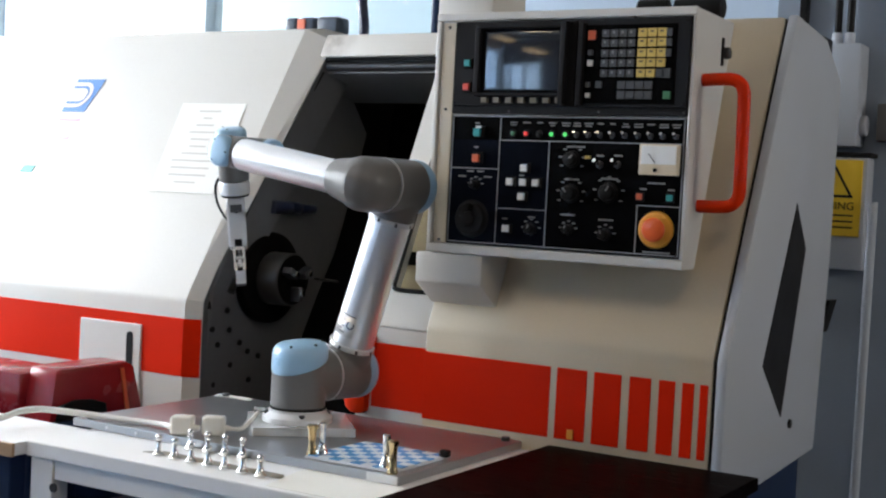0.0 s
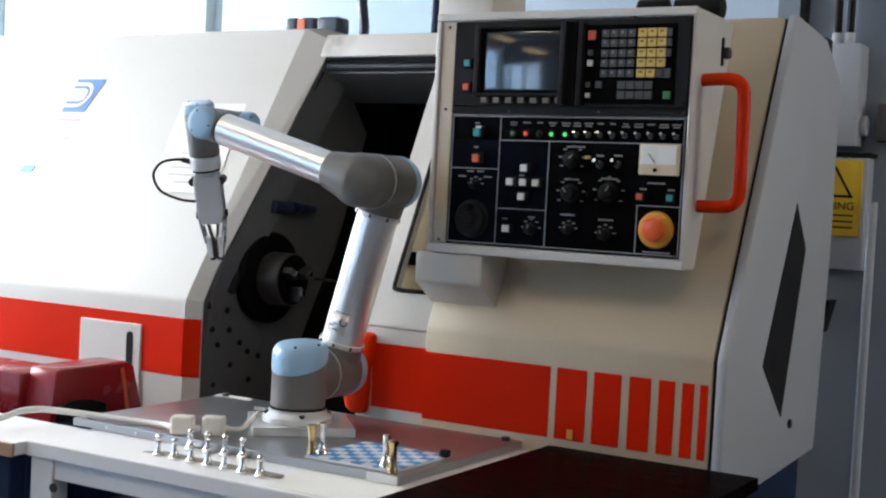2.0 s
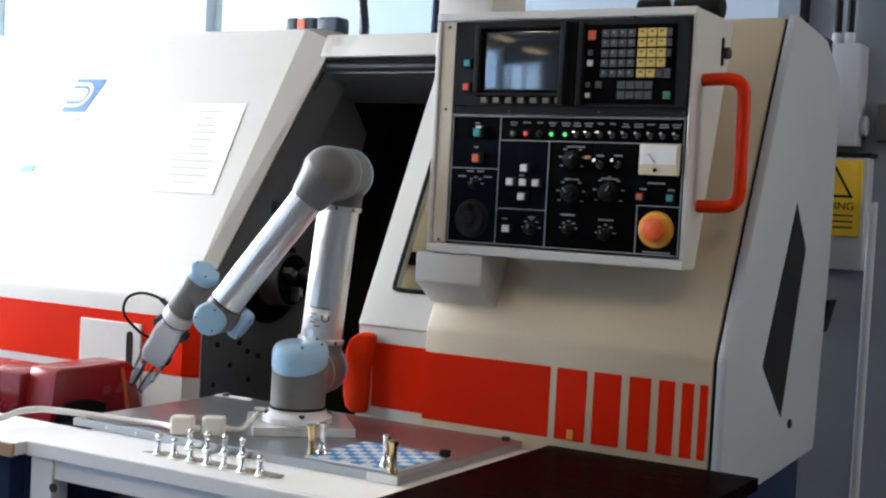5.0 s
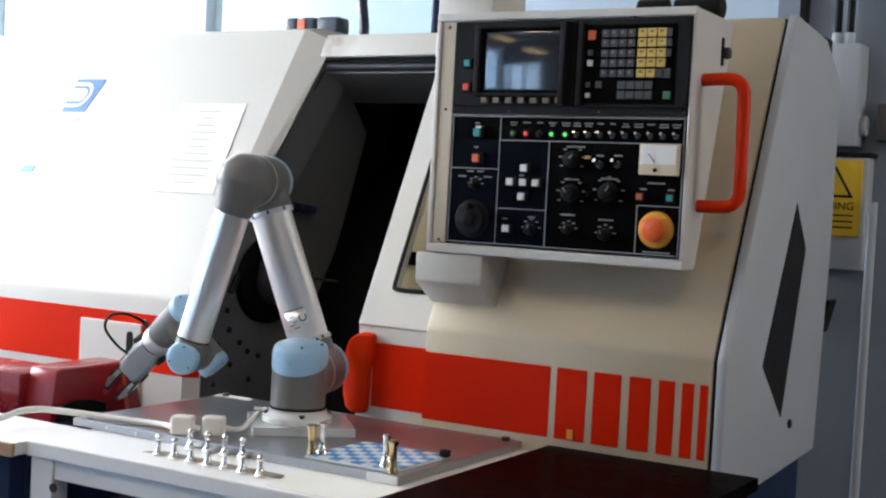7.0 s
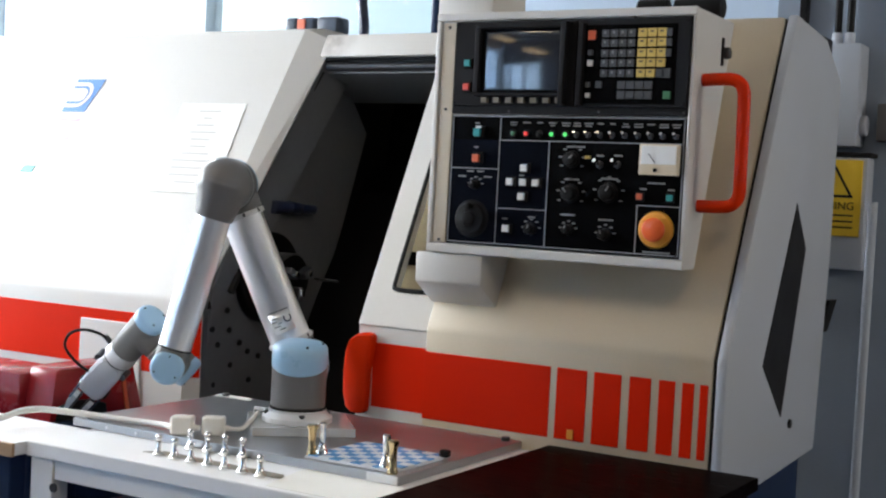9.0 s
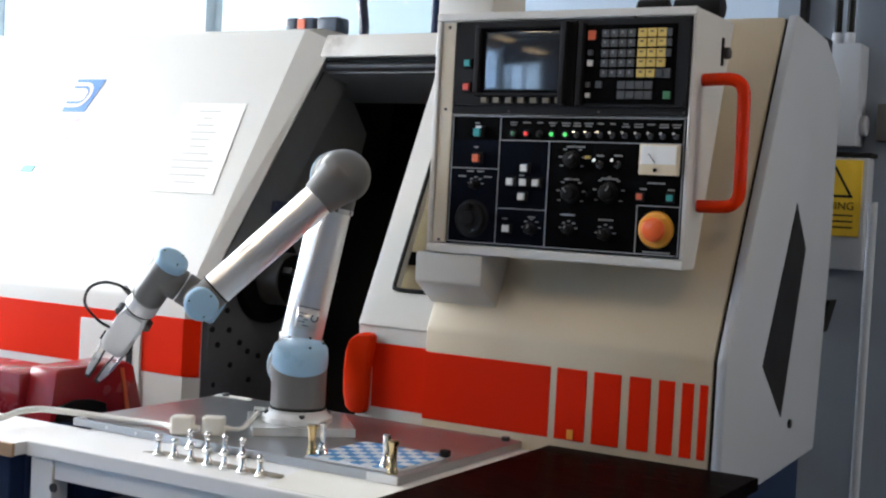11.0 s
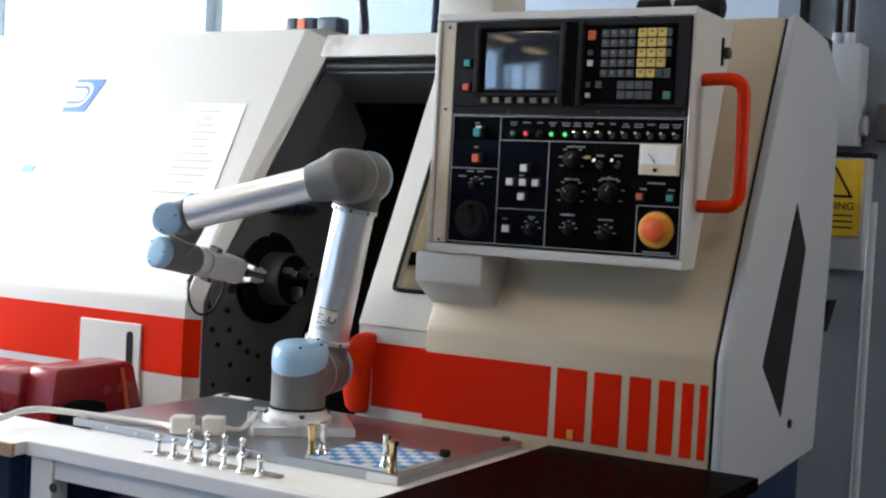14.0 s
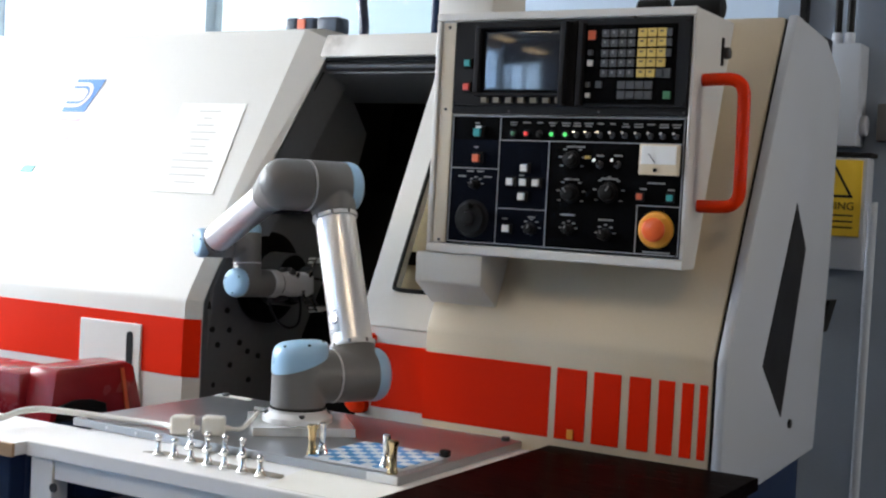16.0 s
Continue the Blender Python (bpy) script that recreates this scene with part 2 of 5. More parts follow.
def lathe(profile, p=(0, 0, 0), d=(0, 0, 1), seg=32, bm=None, slant=0.0):
    """Turns (radius, height) pairs about the axis d through p. slant tips the first ring along x."""
    bm = bm or bmesh.new()
    m = axis_frame(p, d)
    rings = []
    for k, (r, h) in enumerate(profile):
        ring = []
        for i in range(seg):
            a = 2 * math.pi * i / seg
            ring.append(bm.verts.new(m @ Vector((r * math.cos(a), r * math.sin(a), h + (slant * r * math.cos(a) if k < 2 else 0)))))
        rings.append(ring)
    for r0, r1 in zip(rings, rings[1:]):
        for i in range(seg):
            j = (i + 1) % seg
            bm.faces.new((r0[i], r0[j], r1[j], r1[i]))
    bm.faces.new(rings[0][::-1])
    bm.faces.new(rings[-1])
    return bm


def rod(p, q, r, r2=None, seg=24, bm=None, edge=0.0):
    """A cylinder or cone from p to q, its rims rounded by edge."""
    p, q = Vector(p), Vector(q)
    r2, n = r if r2 is None else r2, (q - p).length
    prof = [(r, 0), (r2, n)]
    if edge:
        prof = [(r - edge, 0), (r - edge * 0.3, edge * 0.3), (r, edge), (r2, n - edge), (r2 - edge * 0.3, n - edge * 0.3), (r2 - edge, n)]
    return lathe(prof, p, q - p, seg, bm)


def pipe(points, r, seg=10, bm=None, steps=8):
    """A round hose or bar along a smooth line through the points."""
    bm = bm or bmesh.new()
    pts = [Vector(p) for p in points]
    line = []
    for i in range(len(pts) - 1):
        a, b, c, d = pts[max(i - 1, 0)], pts[i], pts[i + 1], pts[min(i + 2, len(pts) - 1)]
        for k in range(steps):
            t = k / steps
            line.append(0.5 * (2 * b + (c - a) * t + (2 * a - 5 * b + 4 * c - d) * t * t + (3 * b - a - 3 * c + d) * t ** 3))
    line.append(pts[-1])
    rings, up = [], Vector((0.31, 0.17, 0.93))
    for i, p in enumerate(line):
        t = (line[min(i + 1, len(line) - 1)] - line[max(i - 1, 0)]).normalized()
        s = (up - t * up.dot(t)).normalized()
        up, w = s, t.cross(s)
        rings.append([bm.verts.new(p + r * (math.cos(2 * math.pi * k / seg) * s + math.sin(2 * math.pi * k / seg) * w)) for k in range(seg)])
    for a, b in zip(rings, rings[1:]):
        for k in range(seg):
            bm.faces.new((a[k], a[(k + 1) % seg], b[(k + 1) % seg], b[k]))
    bm.faces.new(rings[0][::-1])
    bm.faces.new(rings[-1])
    return bm


def ball(p, r, bm=None, squash=None, seg=24):
    bm = bm or bmesh.new()
    m = Matrix.Translation(p)
    if squash:
        m = m @ Matrix.Diagonal((*squash, 1))
    bmesh.ops.create_uvsphere(bm, u_segments=seg, v_segments=seg // 2, radius=r, matrix=m)
    return bm


def blend(ob, voxel=0.003, rounds=6):
    """Melts the overlapping solids of a casting into one skin."""
    r = ob.modifiers.new("skin", "REMESH")
    r.mode, r.voxel_size, r.use_smooth_shade = "VOXEL", voxel, True
    s = ob.modifiers.new("soften", "SMOOTH")
    s.factor, s.iterations = 0.5, rounds
    return ob

# ---- the room ----


def structure(name, bm, mat, label):
    return tagged(part(name, bm, mat), label, kind="structure")


RX0, RX1, RY0, RY1, RZ = -3.1, 4.2, -5.2, 1.7, 3.1
structure("floor", box(RX0 - 0.2, RX1 + 0.2, RY0 - 0.2, RY1 + 0.2, -0.1, 0), FLOOR_VINYL, "blue-grey vinyl workshop floor")
structure("ceiling", box(RX0 - 0.2, RX1 + 0.2, RY0 - 0.2, RY1 + 0.2, RZ, RZ + 0.12), CEILING_PAINT, "white painted workshop ceiling")
bm = box(RX1, RX1 + 0.15, RY0, RY1, 0, 1.1)
box(RX1, RX1 + 0.15, RY0, RY1, 2.75, RZ, bm=bm)
box(RX1, RX1 + 0.15, RY0, 0.6, 1.1, 2.75, bm=bm)
box(RX1, RX1 + 0.15, 1.65, RY1, 1.1, 2.75, bm=bm)
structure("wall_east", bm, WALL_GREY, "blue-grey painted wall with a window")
bm = box(RX0, RX1, RY0 - 0.15, RY0, 0, 0.8)
box(RX0, RX1, RY0 - 0.15, RY0, 2.15, RZ, bm=bm)
box(-1.8, RX1, RY0 - 0.15, RY0, 0.8, 2.15, bm=bm)
box(RX0, -3.05, RY0 - 0.15, RY0, 0.8, 2.15, bm=bm)
structure("wall_south", bm, WALL_DARK, "unseen blue-grey wall with a window, darkened for the screen's reflection")
# back wall: window openings left of the pier at x = 0.45
bm = box(RX0, 0.45, RY1, RY1 + 0.15, 0, 1.05)
box(RX0, 0.45, RY1, RY1 + 0.15, 2.75, RZ, bm=bm)
box(RX0, -3.09, RY1, RY1 + 0.15, 1.05, 2.75, bm=bm)
box(-0.66, 0.45, RY1, RY1 + 0.15, 1.05, 2.75, bm=bm)
structure("wall_north", bm, WALL_BLUE, "pale blue wall with a wide window behind the lathe")
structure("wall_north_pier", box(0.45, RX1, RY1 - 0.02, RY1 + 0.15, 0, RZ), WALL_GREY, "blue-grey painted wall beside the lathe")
bm = box(RX0 - 0.15, RX0, RY0, RY1, 0, 1.1)
box(RX0 - 0.15, RX0, RY0, RY1, 2.75, RZ, bm=bm)
box(RX0 - 0.15, RX0, -3.6, -2.1, 1.1, 2.75, bm=bm)
box(RX0 - 0.15, RX0, RY0, -5.1, 1.1, 2.75, bm=bm)
box(RX0 - 0.15, RX0, 0.2, RY1, 1.1, 2.75, bm=bm)
structure("wall_west", bm, WALL_BLUE, "pale blue wall with a wide window")


def window_of(name, x0, x1, z0, z1, m, posts, half=0.04):
    w = tagged(new(name), "white-framed workshop window full of bright daylight", kind="structure")
    w.matrix_world = m
    bm = box(x0, x1, 0.02, 0.09, z0, z0 + 0.06, 0.004)
    box(x0, x1, 0.02, 0.09, z1 - 0.06, z1, 0.004, bm)
    box(x0, x0 + 0.06, 0.02, 0.09, z0 + 0.06, z1 - 0.06, 0.004, bm)
    box(x1 - 0.06, x1, 0.02, 0.09, z0 + 0.06, z1 - 0.06, 0.004, bm)
    part("window_frame", bm, WINDOW_PAINT, w)
    xs = [x0, *posts, x1]
    for p in posts:
        part("mullion", box(p - half, p + half, 0.0, 0.1, z0 + 0.05, z1 - 0.05, 0.004), WINDOW_PAINT, w)
    for a, b in zip(xs, xs[1:]):
        pane = part("pane", box(a + half, b - half, 0.05, 0.056, z0 + 0.05, z1 - 0.05), GLASS, w)
        pane.visible_shadow = False
    part("window_sill", box(x0, x1, -0.05, 0.1, z0 - 0.03, z0, 0.004), WINDOW_PAINT, w)


window_of("window_1", -3.09, -0.66, 1.05, 2.75, Matrix.Translation((0, RY1, 0)), [-1.905], 0.115)
window_of("window_3", -3.05, -1.8, 0.8, 2.15, Matrix.Translation((0, RY0, 0)) @ Matrix.Diagonal((1, -1, 1, 1)), [-2.8, -2.3])
window_of("window_4", 0.6, 1.65, 1.1, 2.75, Matrix.Translation((RX1, 0, 0)) @ Matrix.Rotation(radians(90), 4, "Z") @ Matrix.Diagonal((1, -1, 1, 1)), [])
window_of("window_5", -5.1, -3.6, 1.1, 2.75, Matrix.Translation((RX0, 0, 0)) @ Matrix.Rotation(radians(90), 4, "Z"), [-4.4])
window_of("window_2", -2.1, 0.2, 1.1, 2.75, Matrix.Translation((RX0, 0, 0)) @ Matrix.Rotation(radians(90), 4, "Z"), [-1.35, -0.55])
tagged(part("backdrop", box(-6, 2, RY1 + 1.6, RY1 + 1.62, -0.5, 5), DAYLIGHT_NORTH), "bright overcast distance beyond the window", kind="structure")
tagged(part("backdrop", box(RX0 - 1.62, RX0 - 1.6, -3.3, 1.6, -0.5, 5), DAYLIGHT), "bright overcast distance beyond the window", kind="structure")

tagged(part("backdrop", box(-5, 1, RY0 - 1.62, RY0 - 1.6, -0.5, 5), DAYLIGHT_BLUE), "bright overcast distance beyond the window", kind="structure")
tagged(part("backdrop", box(RX1 + 1.6, RX1 + 1.62, -5, 2, -0.5, 5), DAYLIGHT), "bright overcast distance beyond the window", kind="structure")
for lx in (-0.7, 2.0):
    batten = thing("ceiling_light", "warm-white fluorescent batten on the ceiling", "ceiling light", Matrix.Translation((lx, -1.9, RZ)), "ceiling battens")
    part("housing", box(-0.07, 0.07, -0.75, 0.75, -0.05, 0, 0.006), WHITE_PAINT, batten)
    part("tube", rod((0, -0.72, -0.07), (0, 0.72, -0.07), 0.018, seg=16), LAMP_WARM, batten)
tagged(part("backdrop", box(RX0 - 1.62, RX0 - 1.6, -8, -3.3, -0.5, 5), DAYLIGHT_BLUE), "bluish overcast distance beyond the window", kind="structure")
for lx, ly, drop in ((-1.55, -4.2, 0.62), (-2.7, -4.5, 0.0)):
    batten = thing("ceiling_light", "amber diffuser light on the ceiling", "ceiling light", Matrix.Translation((lx, ly, RZ - drop)))
    part("housing", box(-0.15, 0.15, -0.5, 0.5, -0.05, 0, 0.006), WHITE_PAINT, batten)
    for y in (-0.35, 0.35) if drop else ():
        part("suspension_rod", rod((0, y, 0.0), (0, y, drop), 0.006, seg=8), STEEL, batten)
    part("diffuser", box(-0.13, 0.13, -0.48, 0.48, -0.075, -0.051, 0.006), LAMP_WARM, batten, "glowing amber diffuser")

# ---- the lathe ----
K = 0.4734          # set-back of the sloping front per metre of height
FY, FZ, TZ = 0.26, 1.01, 1.715


def slope(x, z, out=0.0):
    """A point of the sloping front, lifted off it by out."""
    return Vector((x, FY + K * (z - FZ) - out * 0.904, z + out * 0.428))


def sheet(outline, thick=0.03, out=0.0, bevel=0.0, bm=None):
    """A plate on the sloping front from (x, z) corners."""
    return prism([slope(x, z, out) for x, z in outline], (0, thick * 0.904, -thick * 0.428), bevel, bm)


lathe_machine = thing("cnc_lathe", "cream and orange CNC lathe with its sliding door open", "lathe")
part("plinth", box(-2.2, 0.76, 0.36, 1.05, 0, 0.72, 0.01), NAVY, lathe_machine, "navy blue recessed base")
# left cabinet: fascia, slope, top and back in one folded shell
XL = -2.3
prof = [(0.26, 0.66), (0.26, FZ), (0.594, TZ), (0.66, TZ + 0.012), (1.08, TZ + 0.012), (1.08, 0.66)]
bm = bmesh.new()
end_x = (-0.548, -0.548, -0.473, -0.47, -0.47, -0.548)
va = [bm.verts.new((XL, y, z)) for y, z in prof]
vb = [bm.verts.new((x, y, z)) for x, (y, z) in zip(end_x, prof)]
for i in range(6):
    bm.faces.new((va[i], va[(i + 1) % 6], vb[(i + 1) % 6], vb[i]))
bm.faces.new(va)
bm.faces.new(vb[::-1])
bmesh.ops.recalc_face_normals(bm, faces=bm.faces)
bmesh.ops.bevel(bm, geom=[e for e in bm.edges if abs(e.verts[0].co.x - e.verts[1].co.x) > 1], offset=0.008, segments=2, affect="EDGES", profile=0.5)
part("left_cabinet", bm, WHITE_PAINT, lathe_machine, "cream folded sheet cabinet with a sloping front", True)
# chamfered door jamb between the cabinet and the opening
bm = bmesh.new()
mid = [Vector((-0.5475, 0.262, 0.70)), Vector((-0.5475, 0.262, 1.012)), slope(-0.538, 1.10, -0.001), slope(-0.4725, TZ, -0.001)]
back = [Vector((-0.512, 0.285, 0.70)), Vector((-0.512, 0.285, 1.008)), slope(-0.503, 1.10, -0.022), slope(-0.392, TZ - 0.02, -0.03)]
deep = [Vector((-0.512, 0.40, 0.70)), Vector((-0.512, 0.40, 0.965)), slope(-0.503, 1.06, -0.12), slope(-0.392, TZ - 0.03, -0.14)]
rows = [[bm.verts.new(p) for p in col] for col in (mid, back)]
for a, b in zip(rows, rows[1:]):
    for i in range(3):
        bm.faces.new((a[i], a[i + 1], b[i + 1], b[i]))
inner_jamb = bmesh.new()
cols = [[inner_jamb.verts.new(p) for p in col] for col in (back, deep)]
for i in range(3):
    inner_jamb.faces.new((cols[0][i], cols[0][i + 1], cols[1][i + 1], cols[1][i]))
part("inner_jamb", inner_jamb, INNER, lathe_machine, "oily grey inner edge of the opening").modifiers.new("thick", "SOLIDIFY").thickness = 0.004
jamb = part("door_jamb", bm, WHITE_PAINT, lathe_machine, "cream chamfered edge of the opening")
jamb.modifiers.new("thick", "SOLIDIFY").thickness = 0.006
part("door_seal", pipe([(-0.507, 0.30, 0.99), slope(-0.503, 1.12, -0.03), slope(-0.45, 1.42, -0.035), slope(-0.405, 1.62, -0.04)], 0.006), BLACK, lathe_machine, "black rubber seal")
# right cover
prof = [(0.26, 0.70), (0.26, FZ), (0.275, FZ + 0.035), (0.594, TZ), (0.96, TZ + 0.002), (0.96, 0.74)]
part("right_cover", prism([(0.142, y, z) for y, z in prof], (0.650, 0, 0), 0.008), BEIGE_PAINT, lathe_machine, "beige sloping cover with warm light in its colour", True)
part("cover_gap", prism([(0.786, y + 0.006, z - 0.004) for y, z in prof], (0.013, 0, 0)), BLACK, lathe_machine, "black gap beside the end panel")
prof = [(0.256, 0.72), (0.256, FZ), (0.271, FZ + 0.036), (0.590, TZ + 0.004), (0.84, TZ - 0.016), (0.985, 1.62), (0.985, 1.2), (0.94, 0.745), (0.60, 0.73)]
end_panel = part("end_panel", prism([(0.799, y, z) for y, z in prof], (0.022, 0, 0), 0.006), GREY_PAINT, lathe_machine, "grey painted end panel", True)
slot = [(0.668, 1.323), (0.76, 1.223), (0.641, 0.855), (0.483, 0.98)]
part("end_window", prism([(0.8165, y, z) for y, z in slot], (0.006, 0, 0), 0.002), FACE_GREY, end_panel, "dark grey slanted inspection cover")
part("bolt", rod((0.818, 0.71, 0.834), (0.826, 0.71, 0.834), 0.010), BLACK, end_panel)
# opening: top beam, rail, headstock wall, back, sloping bed
BZ = TZ - 0.0165
bm = prism([slope(-0.40, BZ), slope(0.145, BZ), slope(0.145, BZ - 0.059), slope(-0.40, BZ - 0.059)], (0, 0.16, 0.0), 0.006)
part("top_beam", bm, STAINED_PAINT, lathe_machine, "cream beam over the opening", True)
part("top_plate", box(-0.469, 0.141, 0.75, 1.08, TZ - 0.06, TZ - 0.026, 0.004), GREY_PAINT, lathe_machine)
part("door_rail", rod((-0.43, 0.60, 1.618), (0.14, 0.60, 1.618), 0.012), STEEL, lathe_machine, "steel door rail")
part("rail_strip", box(-0.46, 0.14, 0.585, 0.62, 1.632, 1.652, 0.003), BLACK, lathe_machine)
head = [(0.30, 0.70), (0.30, 1.04), (0.605, 1.65), (0.77, 1.65), (0.816, 1.555), (0.903, 1.463), (0.83, 1.205), (0.76, 1.0), (0.68, 0.70)]
headwall = part("headstock_wall", prism([(-0.5 + 0.06 * (z - 1.0), y, z) for y, z in head], (-0.03, 0, 0), 0.004), INNER, lathe_machine, "oily grey sheet wall with bolt holes")
for y, z in ((0.36, 0.985), (0.375, 0.935), (0.335, 0.90), (0.42, 0.90), (0.455, 0.875), (0.50, 0.86), (0.39, 0.845), (0.33, 0.80), (0.47, 0.80), (0.64, 1.50), (0.70, 1.50), (0.31, 0.94)):
    part("bolt_hole", rod((-0.502 + 0.06 * (z - 1.0), y, z), (-0.496 + 0.06 * (z - 1.0), y, z), 0.0075, seg=12), BLACK, headwall)
# Added sheet hides the pale cabinet end, its black stands for interior shade.
part("shade_sheet", prism([(-0.506 + 0.06 * (z - 1.0), y, z) for y, z in ((0.45, 0.70), (1.0, 0.70), (1.055, 1.66), (0.62, 1.66))], (-0.02, 0, 0)), INTERIOR_BLACK, lathe_machine, "added near-black sheet in place of interior shade")
part("inner_back", prism([(-0.56, 0.97, 0.68), (0.15, 0.97, 0.68), (0.15, 1.04, 1.66), (-0.56, 1.04, 1.66)], (0, 0.02, 0)), INTERIOR_BLACK, lathe_machine, "rear guard coloured near-black as in shade")
part("slant_bed", prism([(-0.5, 0.55, 0.68), (-0.5, 0.98, 0.68), (-0.5, 0.98, 1.38), (-0.5, 0.90, 1.30)], (0.64, 0, 0), 0.004), INTERIOR_BLACK, lathe_machine, "black slanting bed")
part("inner_ceiling", prism([(-0.5, 0.60, 1.60), (-0.5, 0.84, 1.545), (-0.5, 0.84, 1.66), (-0.5, 0.60, 1.655)], (0.64, 0, 0)), INNER, lathe_machine, "grey inner roof sheet")
part("inner_end", box(0.146, 0.16, 0.40, 1.0, 0.7, 1.6), INTERIOR_BLACK, lathe_machine)
spin = Vector((-0.5, 0.50, 1.065))
ax = Vector((1, 0, 0))
part("spindle_guard", rod(spin, spin + ax * 0.03, 0.118, seg=40, edge=0.006), INTERIOR_BLACK, lathe_machine, "black spindle guard ring", True)
chuck = part("chuck", rod(spin + ax * 0.025, spin + ax * 0.095, 0.068, seg=40, edge=0.005), CHUCK_DARK, lathe_machine, "dull steel lathe chuck", True)
# Separate black disc: the front face's lack of light is put into colour.
part("chuck_face", rod(spin + ax * 0.0945, spin + ax * 0.0965, 0.063, seg=40), INTERIOR_BLACK, chuck, "chuck face coloured black as if unlit")
for k in range(3):
    a = radians(30 + 120 * k)
    r = Vector((0, math.cos(a), math.sin(a)))
    c = spin + ax * 0.105 + r * 0.036
    m = Matrix.Translation(c) @ Matrix.Rotation(a, 4, "X")
    bm = box(-0.018, 0.018, -0.018, 0.018, -0.009, 0.009, 0.002)
    bmesh.ops.transform(bm, matrix=m, verts=bm.verts)
    jaw = part("chuck_jaw", bm, STEEL, chuck, "stepped steel chuck jaw")
    bm = box(-0.012, 0.026, -0.012, 0.004, -0.007, 0.007, 0.0015)
    bmesh.ops.transform(bm, matrix=m, verts=bm.verts)
    part("jaw_step", bm, BRIGHT, jaw)
turret = part("tool_turret", rod((-0.28, 0.83, 1.07), (-0.16, 0.83, 1.07), 0.105, seg=12, edge=0.008), INTERIOR_BLACK, lathe_machine, "black tool turret")
part("turret_body", box(-0.16, 0.0, 0.74, 0.93, 0.98, 1.22, 0.01), INTERIOR_BLACK, turret)
part("tool_shank", rod((-0.452, 0.66, 1.060), (-0.374, 0.66, 1.058), 0.0055, 0.003), BRIGHT, turret, "bright steel boring bar")
for y0, y1, z, r, mat in ((0.47, 0.545, 1.248, 0.018, HOSE_BLUE), (0.55, 0.59, 1.247, 0.015, HOSE_BLUE), (0.595, 0.655, 1.245, 0.012, HOSE_BLUE)):
    part("hose_fitting", rod((-0.462, y0, z), (-0.462, y1, z), r, seg=16, edge=0.003), mat, lathe_machine, "dark blue coolant fitting", True)
part("fitting_bracket", box(-0.4995, -0.455, 0.50, 0.62, 1.235, 1.25), BLACK, lathe_machine)
part("limit_switch", pipe([(-0.49, 0.36, 1.03), (-0.49, 0.385, 1.07), (-0.49, 0.41, 1.10)], 0.010), BLACK, lathe_machine, "black limit switch")
part("latch", pipe([(-0.47, 0.49, 1.33), (-0.47, 0.505, 1.36), (-0.47, 0.52, 1.385)], 0.008), BLACK, lathe_machine)
# sliding door, pushed open
door = part("sliding_door", sheet([(-0.042, 1.005), (0.150, 1.005), (0.150, 1.083), (0.030, 1.083), (0.022, 1.10), (0.022, 1.60), (0.15, 1.60), (0.15, 1.66), (-0.042, 1.66)], 0.03, -0.012, 0.003), WHITE_PAINT, lathe_machine, "cream sliding door with a tall window")
part("door_skirt", box(-0.042, 0.15, 0.273, 0.30, 0.70, 1.012, 0.004), WHITE_PAINT, door)
pane = part("door_window", sheet([(0.018, 1.08), (0.15, 1.08), (0.15, 1.605), (0.018, 1.605)], 0.004, -0.022), GLASS, door, "clear window in the door")
part("inner_light_panel", prism([(-0.035, 0.345, 1.04), (0.145, 0.345, 1.04), (0.145, 0.62, 1.60), (-0.035, 0.62, 1.60)], (0, 0.01, 0)), DOOR_INNER, door, "beige sheet behind the door window")
part("inner_shelf", prism([(-0.03, 0.385, 1.135), (0.14, 0.385, 1.135), (0.14, 0.40, 1.165), (-0.03, 0.40, 1.165)], (0, -0.012, 0)), INTERIOR_BLACK, door, "dark shelf edge behind the door window")
part("window_seal", pipe([slope(0.145, 1.086, -0.01), slope(0.05, 1.086, -0.01), slope(0.030, 1.089, -0.01), slope(0.024, 1.10, -0.01), slope(0.0235, 1.2, -0.01), slope(0.0235, 1.59, -0.01)], 0.005, 8), BLACK, door, "black rubber window seal")
part("door_stripe", box(-0.0, 0.1415, 0.2715, 0.275, 0.818, 0.962, 0.001), ORANGE, door, "orange-red painted band")
grip = [(0.010, 0.978), (-0.004, 0.984), (-0.030, 0.982), (-0.047, 0.968), (-0.056, 0.940), (-0.060, 0.895), (-0.058, 0.845), (-0.050, 0.815), (-0.036, 0.802), (-0.012, 0.800), (-0.004, 0.812), (-0.002, 0.90)]
bm = prism([(x, 0.240 if x < -0.03 else 0.252, z) for x, z in grip], (0, 0.05, 0), 0.008)
part("door_grip", bm, RED_PLASTIC, door, "rounded red door grip", True)
# orange bands
part("orange_band", box(XL, -0.5488, 0.2585, 0.2625, 0.822, 0.965, 0.0015), ORANGE, lathe_machine, "orange-red painted band")
part("orange_band", prism([(-0.5488, 0.256, 0.822), (-0.512, 0.281, 0.822), (-0.512, 0.281, 0.965), (-0.5488, 0.256, 0.965)], (0.003, -0.003, 0)), ORANGE, lathe_machine, "orange-red painted band")
for a, b in ((0.143, 0.448), (0.462, 0.530), (0.545, 0.605), (0.622, 0.668), (0.684, 0.718), (0.732, 0.757), (0.768, 0.785)):
    part("orange_band", box(a, b, 0.2585, 0.2625, 0.811, 0.958, 0.0015), ORANGE, lathe_machine, "orange-red painted band")
